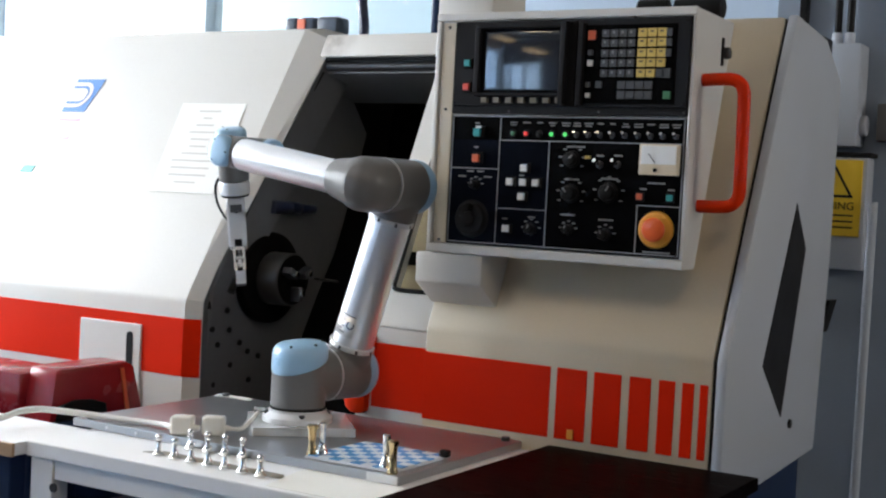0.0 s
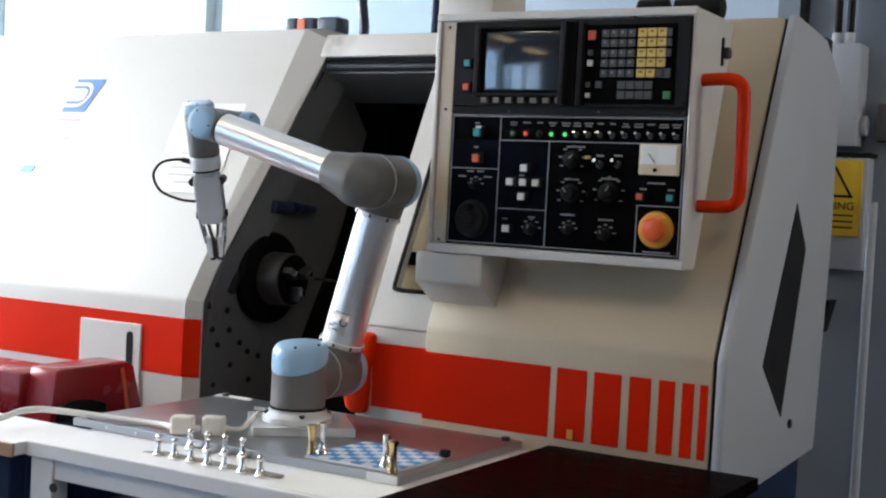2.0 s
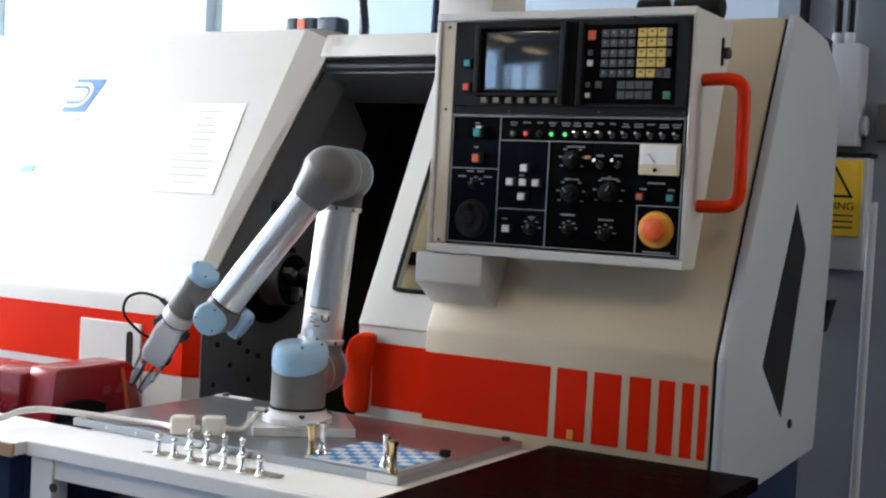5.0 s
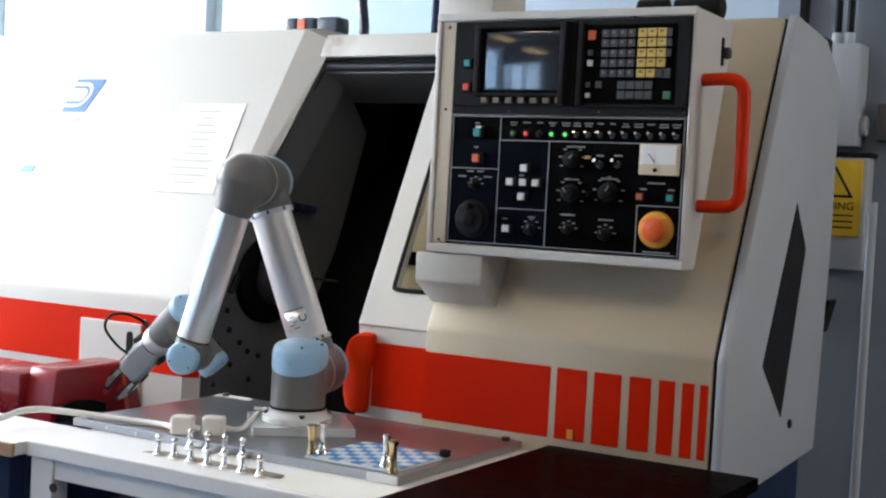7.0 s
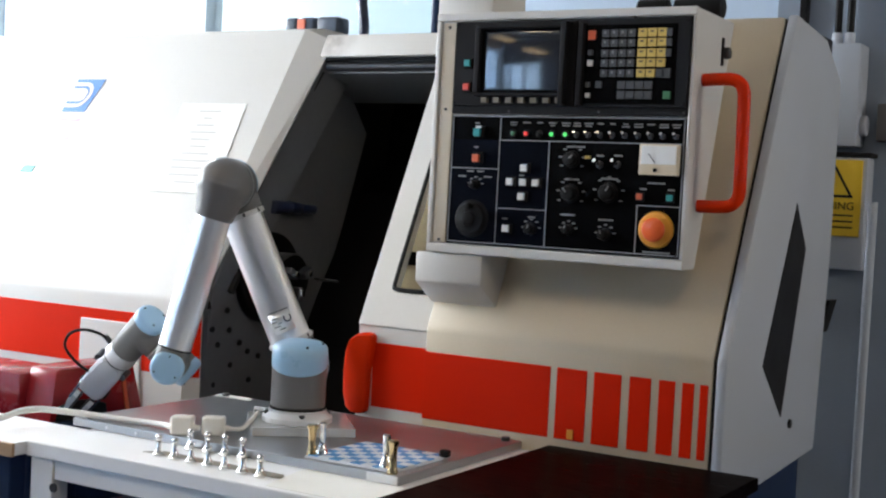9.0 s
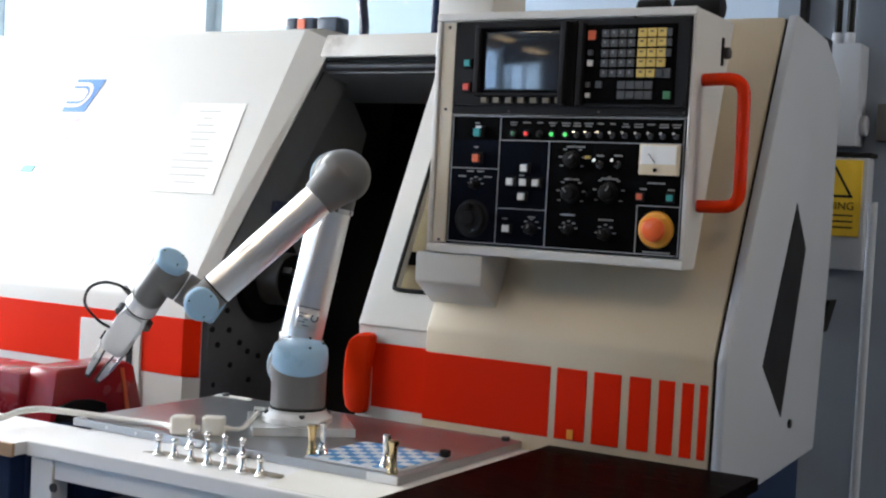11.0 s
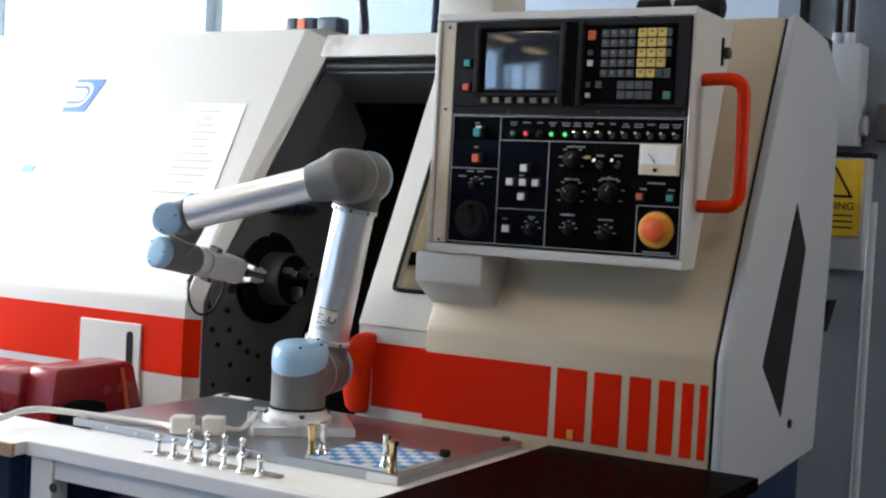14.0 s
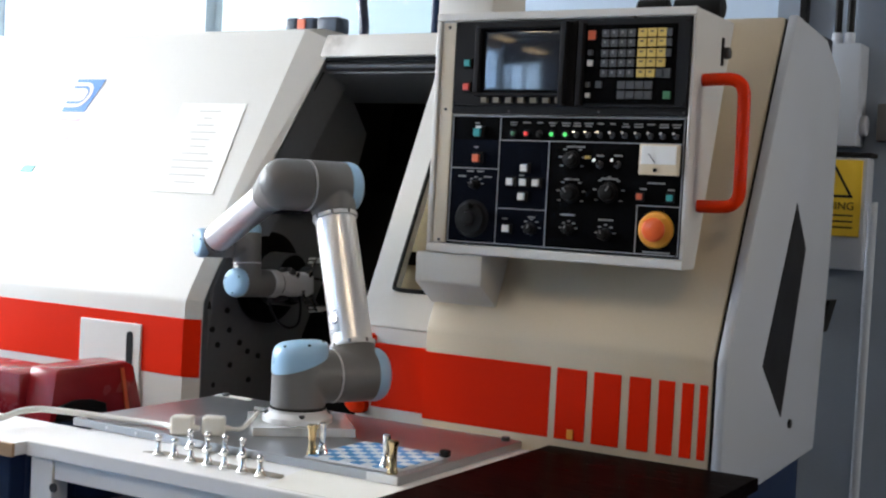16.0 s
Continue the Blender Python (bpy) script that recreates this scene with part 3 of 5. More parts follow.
part("tag", box(0.494, 0.507, 0.253, 0.2565, 0.815, 0.834), STOP_YELLOW, lathe_machine, "small worn yellow tag")
hatch = part("access_hatch", box(-0.896, -0.684, 0.2535, 0.262, 0.70, 0.938, 0.003), WHITE_PAINT, lathe_machine, "cream access hatch")
part("hatch_slot", prism([(-0.720 + 0.011 * math.cos(a), 0.252, (0.905 if math.sin(a) > 0 else 0.80) + 0.013 * math.sin(a)) for a in [math.pi * k / 8 for k in range(17)]], (0, 0.004, 0)), FACE_GREY, hatch, "grey slotted handle recess")
# emblem on the sloping front
em = part("emblem", sheet([(-1.225, 1.578), (-1.118, 1.578), (-1.152, 1.483), (-1.24, 1.483)], 0.002, 0.002), LOGO_BLUE, lathe_machine, "blue and white emblem")
bm = bmesh.new()
for rr0, rr1 in ((0.042, 0.030), (0.022, 0.0)):
    n = 20
    ring = [(rr0 * math.cos(math.pi * (k / n - 0.5)), rr0 * 0.95 * math.sin(math.pi * (k / n - 0.5))) for k in range(n + 1)]
    inn = [(rr1 * math.cos(math.pi * (k / n - 0.5)), rr1 * 0.95 * math.sin(math.pi * (k / n - 0.5))) for k in range(n, -1, -1)]
    pts = [(-0.06, ring[0][1]), *ring, (-0.06, ring[-1][1])] if rr1 == 0 else [(-0.07, ring[0][1]), *ring, (-0.07, ring[-1][1]), (-0.07, inn[0][1]), *inn, (-0.07, inn[-1][1])]
    bm2 = sheet([(-1.186 + 0.9 * x + z * 0.2, 1.531 + 0.92 * z) for x, z in pts], 0.001, 0.004, bm=bm)
part("emblem_ring", bm, WHITE_PAINT, em)
part("emblem_bar", sheet([(-1.235, 1.464), (-1.155, 1.464), (-1.158, 1.457), (-1.238, 1.457)], 0.002, 0.002), LOGO_PINK, em)
part("emblem_bar", sheet([(-1.215, 1.412), (-1.17, 1.412), (-1.172, 1.404), (-1.217, 1.404)], 0.002, 0.002), LOGO_PINK, em)
part("emblem_patch", sheet([(-1.30, 1.325), (-1.255, 1.325), (-1.262, 1.305), (-1.307, 1.305)], 0.002, 0.002), KEY_TEAL, em)
notice = thing("notice_sheet", "white printed safety notice taped to the lathe's sloping front", "notice")
part("sheet", sheet([(-0.795, 1.51), (-0.578, 1.51), (-0.583, 1.271), (-0.80, 1.271)], 0.0015, 0.0025), PAPER, notice)
random.seed(4)
for k in range(11):
    z = 1.49 - 0.019 * k
    w = random.uniform(0.05, 0.15) if k != 1 else 0.03
    part("text_line", sheet([(-0.69 - w / 2, z), (-0.69 + w / 2, z), (-0.69 + w / 2, z - 0.004), (-0.69 - w / 2, z - 0.004)], 0.0006, 0.0034), INK, notice)

# ---- the control panel ----
PX, PZ, PY = 0.450, 1.4295, 0.215
panel = thing("control_panel", "cream control cabinet with dark screen, keys, knobs and red handle", "control panel")
bm = prism([(0.737, PY, 1.178), (0.737, PY, 1.681), (0.737, 0.432, 1.681), (0.737, 0.278, 1.178)], (-0.574, 0, 0), 0.006)
cabinet = part("cabinet", bm, WHITE_PAINT, panel, "cream sheet cabinet", True)
bm = box(0.163, 0.737, PY - 0.008, PY + 0.004, 1.178, 1.197, 0.003)
box(0.163, 0.737, PY - 0.008, PY + 0.004, 1.664, 1.681, 0.003, bm)
box(0.163, 0.175, PY - 0.008, PY + 0.004, 1.197, 1.664, 0.003, bm)
box(0.729, 0.737, PY - 0.008, PY + 0.004, 1.197, 1.664, 0.003, bm)
part("rim", bm, WHITE_PAINT, panel)
part("mount_block", prism([(0.62, 0.27, 1.20), (0.62, 0.40, 1.62), (0.62, 0.575, 1.66), (0.62, 0.36, 1.20)], (-0.36, 0, 0)), BEIGE_PAINT, panel, "beige mounting block behind the cabinet")
part("side_strip", box(0.177, 0.208, PY - 0.004, PY + 0.002, 1.200, 1.661, 0.001), BEIGE_PAINT, panel, "warm-toned cream edge strip")


def on_face(name, x0, x1, z0, z1, out, mat, parent, label="", bevel=0.0008, base=PY - 0.006, seg=1):
    return part(name, box(x0, x1, base - out, base + 0.002, z0, z1, bevel, seg=seg), mat, parent, label)


def on_round(name, x, z, r, out, mat, parent, label="", base=PY - 0.006, edge=0.002, seg=24):
    return part(name, rod((x, base + 0.001, z), (x, base - out, z), r, r * 0.94, seg, edge=edge), mat, parent, label, True)


face = on_face("faceplate", 0.210, 0.728, 1.199, 1.469, 0.0, FACE_BLACK, panel, "matt black switch plate")
on_face("navy_field", 0.214, 0.440, 1.201, 1.418, 0.001, FACE_NAVY, face)
upper = on_face("upper_plate", 0.210, 0.729, 1.471, 1.662, 0.001, FACE_GREY, panel, "charcoal upper plate")
LF = PY - 0.007
for x0, x1, z0, z1 in ((0.214, 0.726, 1.4655, 1.4675), (0.327, 0.329, 1.204, 1.466), (0.216, 0.328, 1.357, 1.359), (0.329, 0.722, 1.417, 1.419), (0.440, 0.442, 1.204, 1.418), (0.329, 0.441, 1.277, 1.279), (0.636, 0.638, 1.204, 1.298), (0.637, 0.724, 1.297, 1.299), (0.724, 0.726, 1.204, 1.466), (0.216, 0.726, 1.203, 1.205), (0.214, 0.216, 1.204, 1.466)):
    on_face("printed_line", x0, x1, z0, z1, 0.0006, LINE_GREY, face, bevel=0, base=LF)
# screen unit
crt = on_face("screen_unit", 0.214, 0.490, 1.488, 1.659, 0.006, FACE_GREY, panel, "charcoal monitor unit")
bm = box(0.269, 0.474, LF - 0.022, LF - 0.004, 1.644, 1.656, 0.002)
box(0.269, 0.474, LF - 0.022, LF - 0.004, 1.507, 1.513, 0.002, bm)
box(0.269, 0.281, LF - 0.022, LF - 0.004, 1.513, 1.644, 0.002, bm)
box(0.464, 0.476, LF - 0.026, LF - 0.004, 1.490, 1.656, 0.002, bm)
part("bezel", bm, FACE_GREY, crt)
bm = bmesh.new()
n, grid = 14, {}
for i in range(n + 1):
    for j in range(n + 1):
        u, v = 2 * i / n - 1, 2 * j / n - 1
        grid[i, j] = bm.verts.new((0.3735 + 0.0935 * u, LF - 0.016 + 0.007 * (u * u + v * v) * 0.5, 1.5785 + 0.066 * v))
for i in range(n):
    for j in range(n):
        bm.faces.new((grid[i, j], grid[i + 1, j], grid[i + 1, j + 1], grid[i, j + 1]))
scr = part("screen", bm, CRT_GLASS, crt, "dark curved glass screen", True)
scr.modifiers.new("thick", "SOLIDIFY").thickness = -0.003
for k in range(7):
    x = 0.2915 + 0.0283 * k
    on_face("soft_key", x - 0.0075, x + 0.0075, 1.494, 1.505, 0.010, KEY_TAN, crt, base=LF - 0.003)
for z, mat, lb in ((1.575, KEY_TEAL, "teal power button"), (1.526, KEY_RED, "red power button")):
    on_face("button_frame", 0.2365, 0.2575, z - 0.0105, z + 0.0105, 0.003, BLACK, crt, base=LF - 0.006)
    on_face("button", 0.240, 0.254, z - 0.007, z + 0.007, 0.008, mat, crt, lb, base=LF - 0.006)
# key unit
mdi = on_face("key_unit", 0.494, 0.727, 1.488, 1.659, 0.007, FACE_GREY, panel, "charcoal keyboard unit")
on_face("key_field", 0.512, 0.702, 1.493, 1.648, 0.0015, FACE_BLACK, mdi, base=LF - 0.006)
bm = box(0.500, 0.512, LF - 0.02, LF - 0.004, 1.490, 1.652, 0.002)
part("bezel", bm, FACE_GREY, mdi)
KB = LF - 0.008
rows_z = [1.631, 1.612, 1.592, 1.573, 1.553]
for r, z in enumerate(rows_z):
    for c in range(4):
        x = 0.5555 + 0.0182 * c
        on_face("key", x - 0.0075, x + 0.0075, z - 0.007, z + 0.007, 0.003, KEY_GREY, mdi, base=KB, bevel=0)
    for c in range(3):
        x = 0.6325 + 0.0200 * c
        yellow = not (r == 4 and c == 2)
        on_face("key", x - 0.0088, x + 0.0088, z - 0.008, z + 0.008, 0.003, KEY_YELLOW if yellow else KEY_GREY, mdi, base=KB, bevel=0)
    if r < 3:
        on_face("key", 0.681, 0.692, z - 0.007, z + 0.007, 0.003, KEY_GREY, mdi, base=KB, bevel=0)
LEGEND = material("dark_key_legend", (0.16, 0.13, 0.06), 0.6, vary=0.2, scale=60)
for r, z in enumerate(rows_z):
    for c in range(4):
        x = 0.5555 + 0.0182 * c
        on_face("legend", x - 0.003, x + 0.001, z - 0.001, z + 0.004, 0.0006, PRINT, mdi, base=KB - 0.003, bevel=0)
    for c in range(3):
        x = 0.6325 + 0.0200 * c
        if not (r == 4 and c == 2):
            on_face("legend", x - 0.004, x + 0.003, z + 0.0005, z + 0.0045, 0.0006, LEGEND, mdi, base=KB - 0.003, bevel=0)
for r, z in enumerate((1.530, 1.511)):
    for c in range(4):
        x = 0.594 + 0.0185 * c
        on_face("key", x - 0.0082, x + 0.0082, z - 0.0075, z + 0.0075, 0.003, KEY_GREY, mdi, base=KB, bevel=0)
for x, z, w, h, mat in ((0.526, 1.628, 0.008, 0.009, KEY_ORANGE), (0.524, 1.594, 0.005, 0.005, KEY_GREY), (0.5245, 1.573, 0.006, 0.006, KEY_WHITE), (0.522, 1.531, 0.005, 0.005, KEY_GREY), (0.523, 1.510, 0.005, 0.0045, KEY_WHITE), (0.5455, 1.531, 0.0065, 0.0065, KEY_GREY), (0.688, 1.511, 0.0072, 0.0072, KEY_GREEN), (0.684, 1.553, 0.009, 0.009, KEY_GREY)):
    on_face("key", x - w, x + w, z - h, z + h, 0.003, mat, mdi, base=KB, bevel=0)
for x, z in ((0.217, 1.654), (0.484, 1.654), (0.217, 1.493), (0.721, 1.652), (0.721, 1.495), (0.500, 1.654)):
    on_round("screw", x, z, 0.0028, 0.003, BLACK, upper, base=LF - 0.006, edge=0.0005, seg=10)
for x, z in ((0.193, 1.652), (0.193, 1.480), (0.193, 1.205), (0.35, 1.659), (0.61, 1.663), (0.345, 1.477), (0.545, 1.478), (0.721, 1.478), (0.721, 1.203), (0.36, 1.203), (0.55, 1.203)):
    on_round("screw", x, z, 0.003, 0.004, STEEL, panel, base=PY - 0.004, edge=0.0005, seg=10)
# lamps, toggles and captions
for x, mat in ((0.358, KEY_GREEN), (0.388, LAMP_RED), (0.418, BLACK), (0.446, LAMP_GREEN), (0.476, LAMP_GREEN)):
    on_round("lamp_socket", x, 1.432, 0.0085, 0.003, BLACK, face, base=LF, seg=14)
    on_round("lamp", x, 1.432, 0.0045, 0.006, mat, face, base=LF, edge=0.001, seg=12)
for x in (0.50, 0.5255, 0.551, 0.577, 0.604, 0.631, 0.657, 0.683, 0.709):
    tg = on_round("toggle_switch", x, 1.432, 0.0058, 0.004, STEEL, face, base=LF, edge=0.001, seg=12)
    part("lever", rod((x, LF - 0.003, 1.432), (x, LF - 0.016, 1.437), 0.002, 0.003, 10), BRIGHT, tg)
random.seed(9)
for x in (0.358, 0.388, 0.418, 0.446, 0.476, 0.50, 0.5255, 0.551, 0.577, 0.604, 0.631, 0.657, 0.683, 0.709):
    for k in range(random.choice((1, 2, 2))):
        w = random.uniform(0.005, 0.0095)
        on_face("caption", x - w, x + w, 1.4535 - 0.005 * k, 1.4560 - 0.005 * k, 0.0006, PRINT, face, bevel=0, base=LF)
for z, mat in ((1.433, KEY_TEAL), (1.380, KEY_ORANGE)):
    on_face("button_frame", 0.269, 0.292, z - 0.011, z + 0.012, 0.006, BLACK, face, base=LF)
    on_face("button", 0.270, 0.285, z - 0.009, z + 0.007, 0.012, mat, face, base=LF)
on_face("button_top", 0.273, 0.286, 1.441, 1.446, 0.008, KEY_WHITE, face, base=LF)
for x, z in ((0.390, 1.362), (0.359, 1.333), (0.389, 1.333), (0.418, 1.333), (0.387, 1.304), (0.355, 1.237)):
    on_face("button_frame", x - 0.0105, x + 0.0125, z - 0.0105, z + 0.0105, 0.004, BLACK, face, base=LF)
    on_face("button", x - 0.0075, x + 0.0065, z - 0.007, z + 0.007, 0.010, KEY_WHITE, face, "white feed button", base=LF)


def knob(x, z, r, turn, ring=False):
    """A black rotary switch with a pointer line and a dial scale."""
    k = on_round("knob", x, z, r, 0.020, BLACK, face, base=LF, edge=0.003, seg=28)
    on_round("knob_skirt", x, z, r * 1.25, 0.005, FACE_GREY if ring else BLACK, face, base=LF, edge=0.001, seg=28)
    a = radians(turn)
    bm = box(-0.0012, 0.0012, -0.0212, -0.0195, 0.2 * r, 0.92 * r)
    bmesh.ops.transform(bm, matrix=Matrix.Translation((x, LF, z)) @ Matrix.Rotation(a, 4, "Y"), verts=bm.verts)
    part("pointer", bm, PRINT, k)
    for i in range(7):
        a = radians(-120 + 40 * i)
        cx, cz = x + math.sin(a) * r * 1.85, z + math.cos(a) * r * 1.85
        if i in (0, 6) and r < 0.014:
            continue
        on_face("scale_mark", cx - 0.0035, cx + 0.0035, cz - 0.0015, cz + 0.0015, 0.0006, PRINT, face, bevel=0, base=LF)


knob(0.494, 1.315, 0.0155, -40, True)
knob(0.576, 1.320, 0.0165, 30)
knob(0.410, 1.239, 0.0105, 20, True)
knob(0.573, 1.237, 0.0105, -20, True)
knob(0.493, 1.243, 0.009, 10)
knob(0.493, 1.383, 0.014, 50)
knob(0.276, 1.324, 0.0085, 0)
wheel = on_round("hand_wheel", 0.271, 1.253, 0.036, 0.014, BLACK, face, "black pulse hand wheel", base=LF, edge=0.005, seg=36)
on_round("wheel_rim", 0.271, 1.253, 0.040, 0.004, FACE_GREY, face, "grey graduated wheel rim", base=LF, edge=0.001, seg=36)
on_round("wheel_hub", 0.271, 1.253, 0.016, 0.022, FACE_GREY, face, base=LF, edge=0.004)
part("wheel_grip", rod((0.276, LF - 0.012, 1.279), (0.276, LF - 0.034, 1.279), 0.0055, 0.007, 12, edge=0.001), BLACK, wheel, "", True)
for x, z in ((0.554, 1.374), (0.592, 1.375)):
    tg = on_round("toggle_switch", x, z, 0.0075, 0.005, STEEL, face, base=LF, edge=0.001, seg=14)
    part("lever", rod((x, LF - 0.004, z), (x - 0.004, LF - 0.022, z + 0.008), 0.003, 0.0045, 10), BRIGHT, tg)
on_face("key_tag", 0.522, 0.533, 1.385, 1.391, 0.004, KEY_YELLOW, face, base=LF)
for x, z, w in ((0.500, 1.408, 0.020), (0.495, 1.343, 0.016), (0.576, 1.347, 0.018), (0.490, 1.272, 0.016), (0.573, 1.266, 0.016), (0.554, 1.392, 0.008), (0.592, 1.393, 0.009), (0.674, 1.342, 0.018), (0.648, 1.330, 0.007), (0.705, 1.330, 0.007), (0.273, 1.402, 0.005), (0.273, 1.452, 0.005), (0.262, 1.352, 0.008), (0.286, 1.352, 0.008), (0.243, 1.341, 0.009), (0.304, 1.341, 0.009), (0.349, 1.257, 0.006), (0.410, 1.263, 0.008), (0.382, 1.347, 0.005), (0.681, 1.2085, 0.028)):
    on_face("caption", x - w, x + w, z - 0.0017, z + 0.0017, 0.0006, PRINT, face, bevel=0, base=LF)
for x, z, mat in ((0.642, 1.315, KEY_ORANGE), (0.704, 1.315, KEY_TEAL)):
    on_face("button_frame", x - 0.009, x + 0.009, z - 0.0095, z + 0.0095, 0.003, BLACK, face, base=LF)
    on_face("button", x - 0.006, x + 0.006, z - 0.006, z + 0.006, 0.007, mat, face, base=LF)
meter = on_face("load_meter", 0.640, 0.720, 1.357, 1.417, 0.012, CREAM, face, "cream load meter with a white dial", base=LF, bevel=0.002)
on_face("dial", 0.644, 0.716, 1.378, 1.414, 0.001, METER_WHITE, meter, base=LF - 0.012)
part("needle", prism([(0.659, LF - 0.0142, 1.398), (0.660, LF - 0.0142, 1.399), (0.674, LF - 0.0142, 1.3815), (0.673, LF - 0.0142, 1.3805)], (0, 0.001, 0)), BLACK, meter)
on_round("meter_screw", 0.674, 1.367, 0.004, 0.002, BLACK, meter, base=LF - 0.012, edge=0.0005, seg=12)
stop = on_round("stop_collar", 0.679, 1.2525, 0.0365, 0.006, STOP_YELLOW, panel, "orange-yellow stop button collar", base=LF, edge=0.002, seg=40)
part("stop_button", lathe([(0.014, 0.0), (0.014, 0.006), (0.0225, 0.008), (0.0235, 0.012), (0.020, 0.0165), (0.010, 0.019)], (0.679, LF - 0.004, 1.2525), (0, -1, 0), 32), STOP_RED, panel, "orange-red mushroom stop button", True)
# handle on the cabinet's side
hx = 0.744
part("handle", pipe([(0.735, 0.262, 1.546), (hx + 0.03, 0.262, 1.548), (hx + 0.058, 0.264, 1.545), (hx + 0.072, 0.266, 1.528), (hx + 0.074, 0.268, 1.49), (hx + 0.074, 0.272, 1.36), (hx + 0.072, 0.274, 1.325), (hx + 0.058, 0.274, 1.307), (hx + 0.03, 0.272, 1.303), (0.735, 0.272, 1.303)], 0.0125, 16), RED_PLASTIC, panel, "glossy orange-red bar handle", True)
lock = part("side_lock", rod((0.736, 0.375, 1.612), (0.749, 0.375, 1.612), 0.012, seg=20, edge=0.002), STEEL, panel, "steel cabinet lock", True)
part("keyhole_plate", box(0.736, 0.740, 0.355, 0.365, 1.585, 1.64), BLACK, panel)
# neck below and arm above
part("neck", prism([(0.298, 0.213, 1.177), (0.298, 0.213, 1.112), (0.298, 0.29, 1.062), (0.298, 0.36, 1.177)], (-0.163, 0, 0), 0.005), WHITE_PAINT, panel, "cream support neck below the cabinet", True)
part("arm_housing", box(0.125, 0.262, 0.27, 0.42, 1.6815, 1.80, 0.006), WHITE_PAINT, panel, "cream swing arm housing", True)
for x0, x1 in ((0.555, 0.62), (0.635, 0.735)):
    part("cable_gland", rod((x0, 0.36, 1.70), (x1, 0.36, 1.70), 0.022, seg=16, edge=0.004), BLACK, panel, "black cable gland", True)

# ---- tables ----
WZ, TT = 0.80, 0.783
trolley = thing("trolley", "white laminate trolley carrying the robot", "trolley")
part("top", box(-0.345, 0.452, -0.405, 0.238, TT - 0.03, TT, 0.003), TROLLEY_WHITE, trolley)
part("apron", box(-0.325, 0.43, -0.395, -0.375, TT - 0.068, TT - 0.0305, 0.002), TROLLEY_WHITE, trolley)
part("apron", box(-0.325, 0.43, 0.19, 0.21, TT - 0.068, TT - 0.0305, 0.002), TROLLEY_WHITE, trolley)
for x in (-0.305, 0.405):
    for y in (-0.36, 0.19):
        part("leg", box(x - 0.03, x + 0.03, y - 0.0405, y + 0.0, 0.0, TT - 0.031, 0.003), TROLLEY_WHITE, trolley)
part("lower_shelf", box(-0.32, 0.425, -0.38, 0.21, 0.20, 0.225, 0.003), TROLLEY_WHITE, trolley)
part("leg_bolt", rod((-0.272, -0.402, 0.70), (-0.272, -0.398, 0.70), 0.009, seg=12), STEEL, trolley)
# Flat patch, no recess: the shade by the pawns is put into its colour.
part("slot", prism([(-0.112, -0.331, TT + 0.0003), (-0.078, -0.328, TT + 0.0003), (0.222, -0.336, TT + 0.0003), (0.205, -0.306, TT + 0.0003), (-0.086, -0.300, TT + 0.0003)], (0, 0, 0.0008)), KEY_TAN, trolley, "flat patch coloured as a shaded slot in the trolley top")
tagged(part("paper_sheet", prism([(0.232, -0.395, TT + 0.0003), (0.445, -0.395, TT + 0.0003), (0.445, -0.243, TT + 0.0003), (0.200, -0.243, TT + 0.0003)], (0, 0, 0.001)), PAPER), "blank white paper sheet lying on the trolley", "paper")
cabinet_blue = thing("storage_cabinet", "navy blue storage cabinet standing under the trolley", "cabinet")
part("body", box(-0.26, 0.36, -0.30, 0.15, 0.226, 0.66, 0.006), NAVY, cabinet_blue)
for k in range(3):
    part("drawer", box(-0.25, 0.35, -0.312, -0.3005, 0.24 + 0.14 * k, 0.372 + 0.14 * k, 0.003), NAVY, cabinet_blue)
side_table = thing("side_table", "white side table with a bare wooden edge", "table")
part("top", box(-1.2, -0.3465, -0.43, -0.235, TT - 0.028, TT - 0.002, 0.002), TROLLEY_WHITE, side_table)
part("edging", box(-1.2, -0.3465, -0.438, -0.431, TT - 0.03, TT - 0.004, 0.001), WOOD_EDGE, side_table)
for x in (-1.15, -0.39):
    for y in (-0.40, -0.265):
        part("leg", box(x - 0.02, x + 0.02, y - 0.02, y + 0.02, 0, TT - 0.0285, 0.003), NAVY, side_table)
dark_table = thing("dark_table", "dark-stained table beside the trolley", "table")
part("top", box(0.456, 0.897, -0.75, 0.25, 0.772, 0.798, 0.003), MAHOGANY, dark_table)
for x in (0.50, 0.86):
    for y in (-0.70, 0.20):
        part("leg", box(x - 0.025, x + 0.025, y - 0.025, y + 0.025, 0, 0.7715, 0.003), MAHOGANY, dark_table)
part("side_rail", box(0.875, 0.885, -0.68, 0.18, 0.69, 0.7715), MAHOGANY, dark_table)
work_plate = thing("work_plate", "brushed aluminium mounting plate lying on the trolley", "plate")
part("plate", box(-0.398, 0.402, -0.236, 0.238, TT + 0.0004, WZ, 0.002), PLATE, work_plate)
for x, y in ((-0.37, -0.215), (-0.30, -0.2375), (-0.22, -0.2375), (0.1, -0.2375), (0.375, 0.215), (-0.37, 0.215)):
    if y < -0.23:
        part("bolt", rod((x, -0.239, 0.792), (x, -0.235, 0.792), 0.003, seg=10), SILVER, work_plate)
    else:
        part("bolt", rod((x, y, WZ - 0.001), (x, y, WZ + 0.008), 0.009, seg=12, edge=0.001), STEEL, work_plate)
part("front_lip", box(0.335, 0.40, -0.2385, -0.2362, TT + 0.001, WZ - 0.001), SILVER, work_plate)
acrylic = thing("acrylic_plate", "clear acrylic block under the robot's foot", "plate")
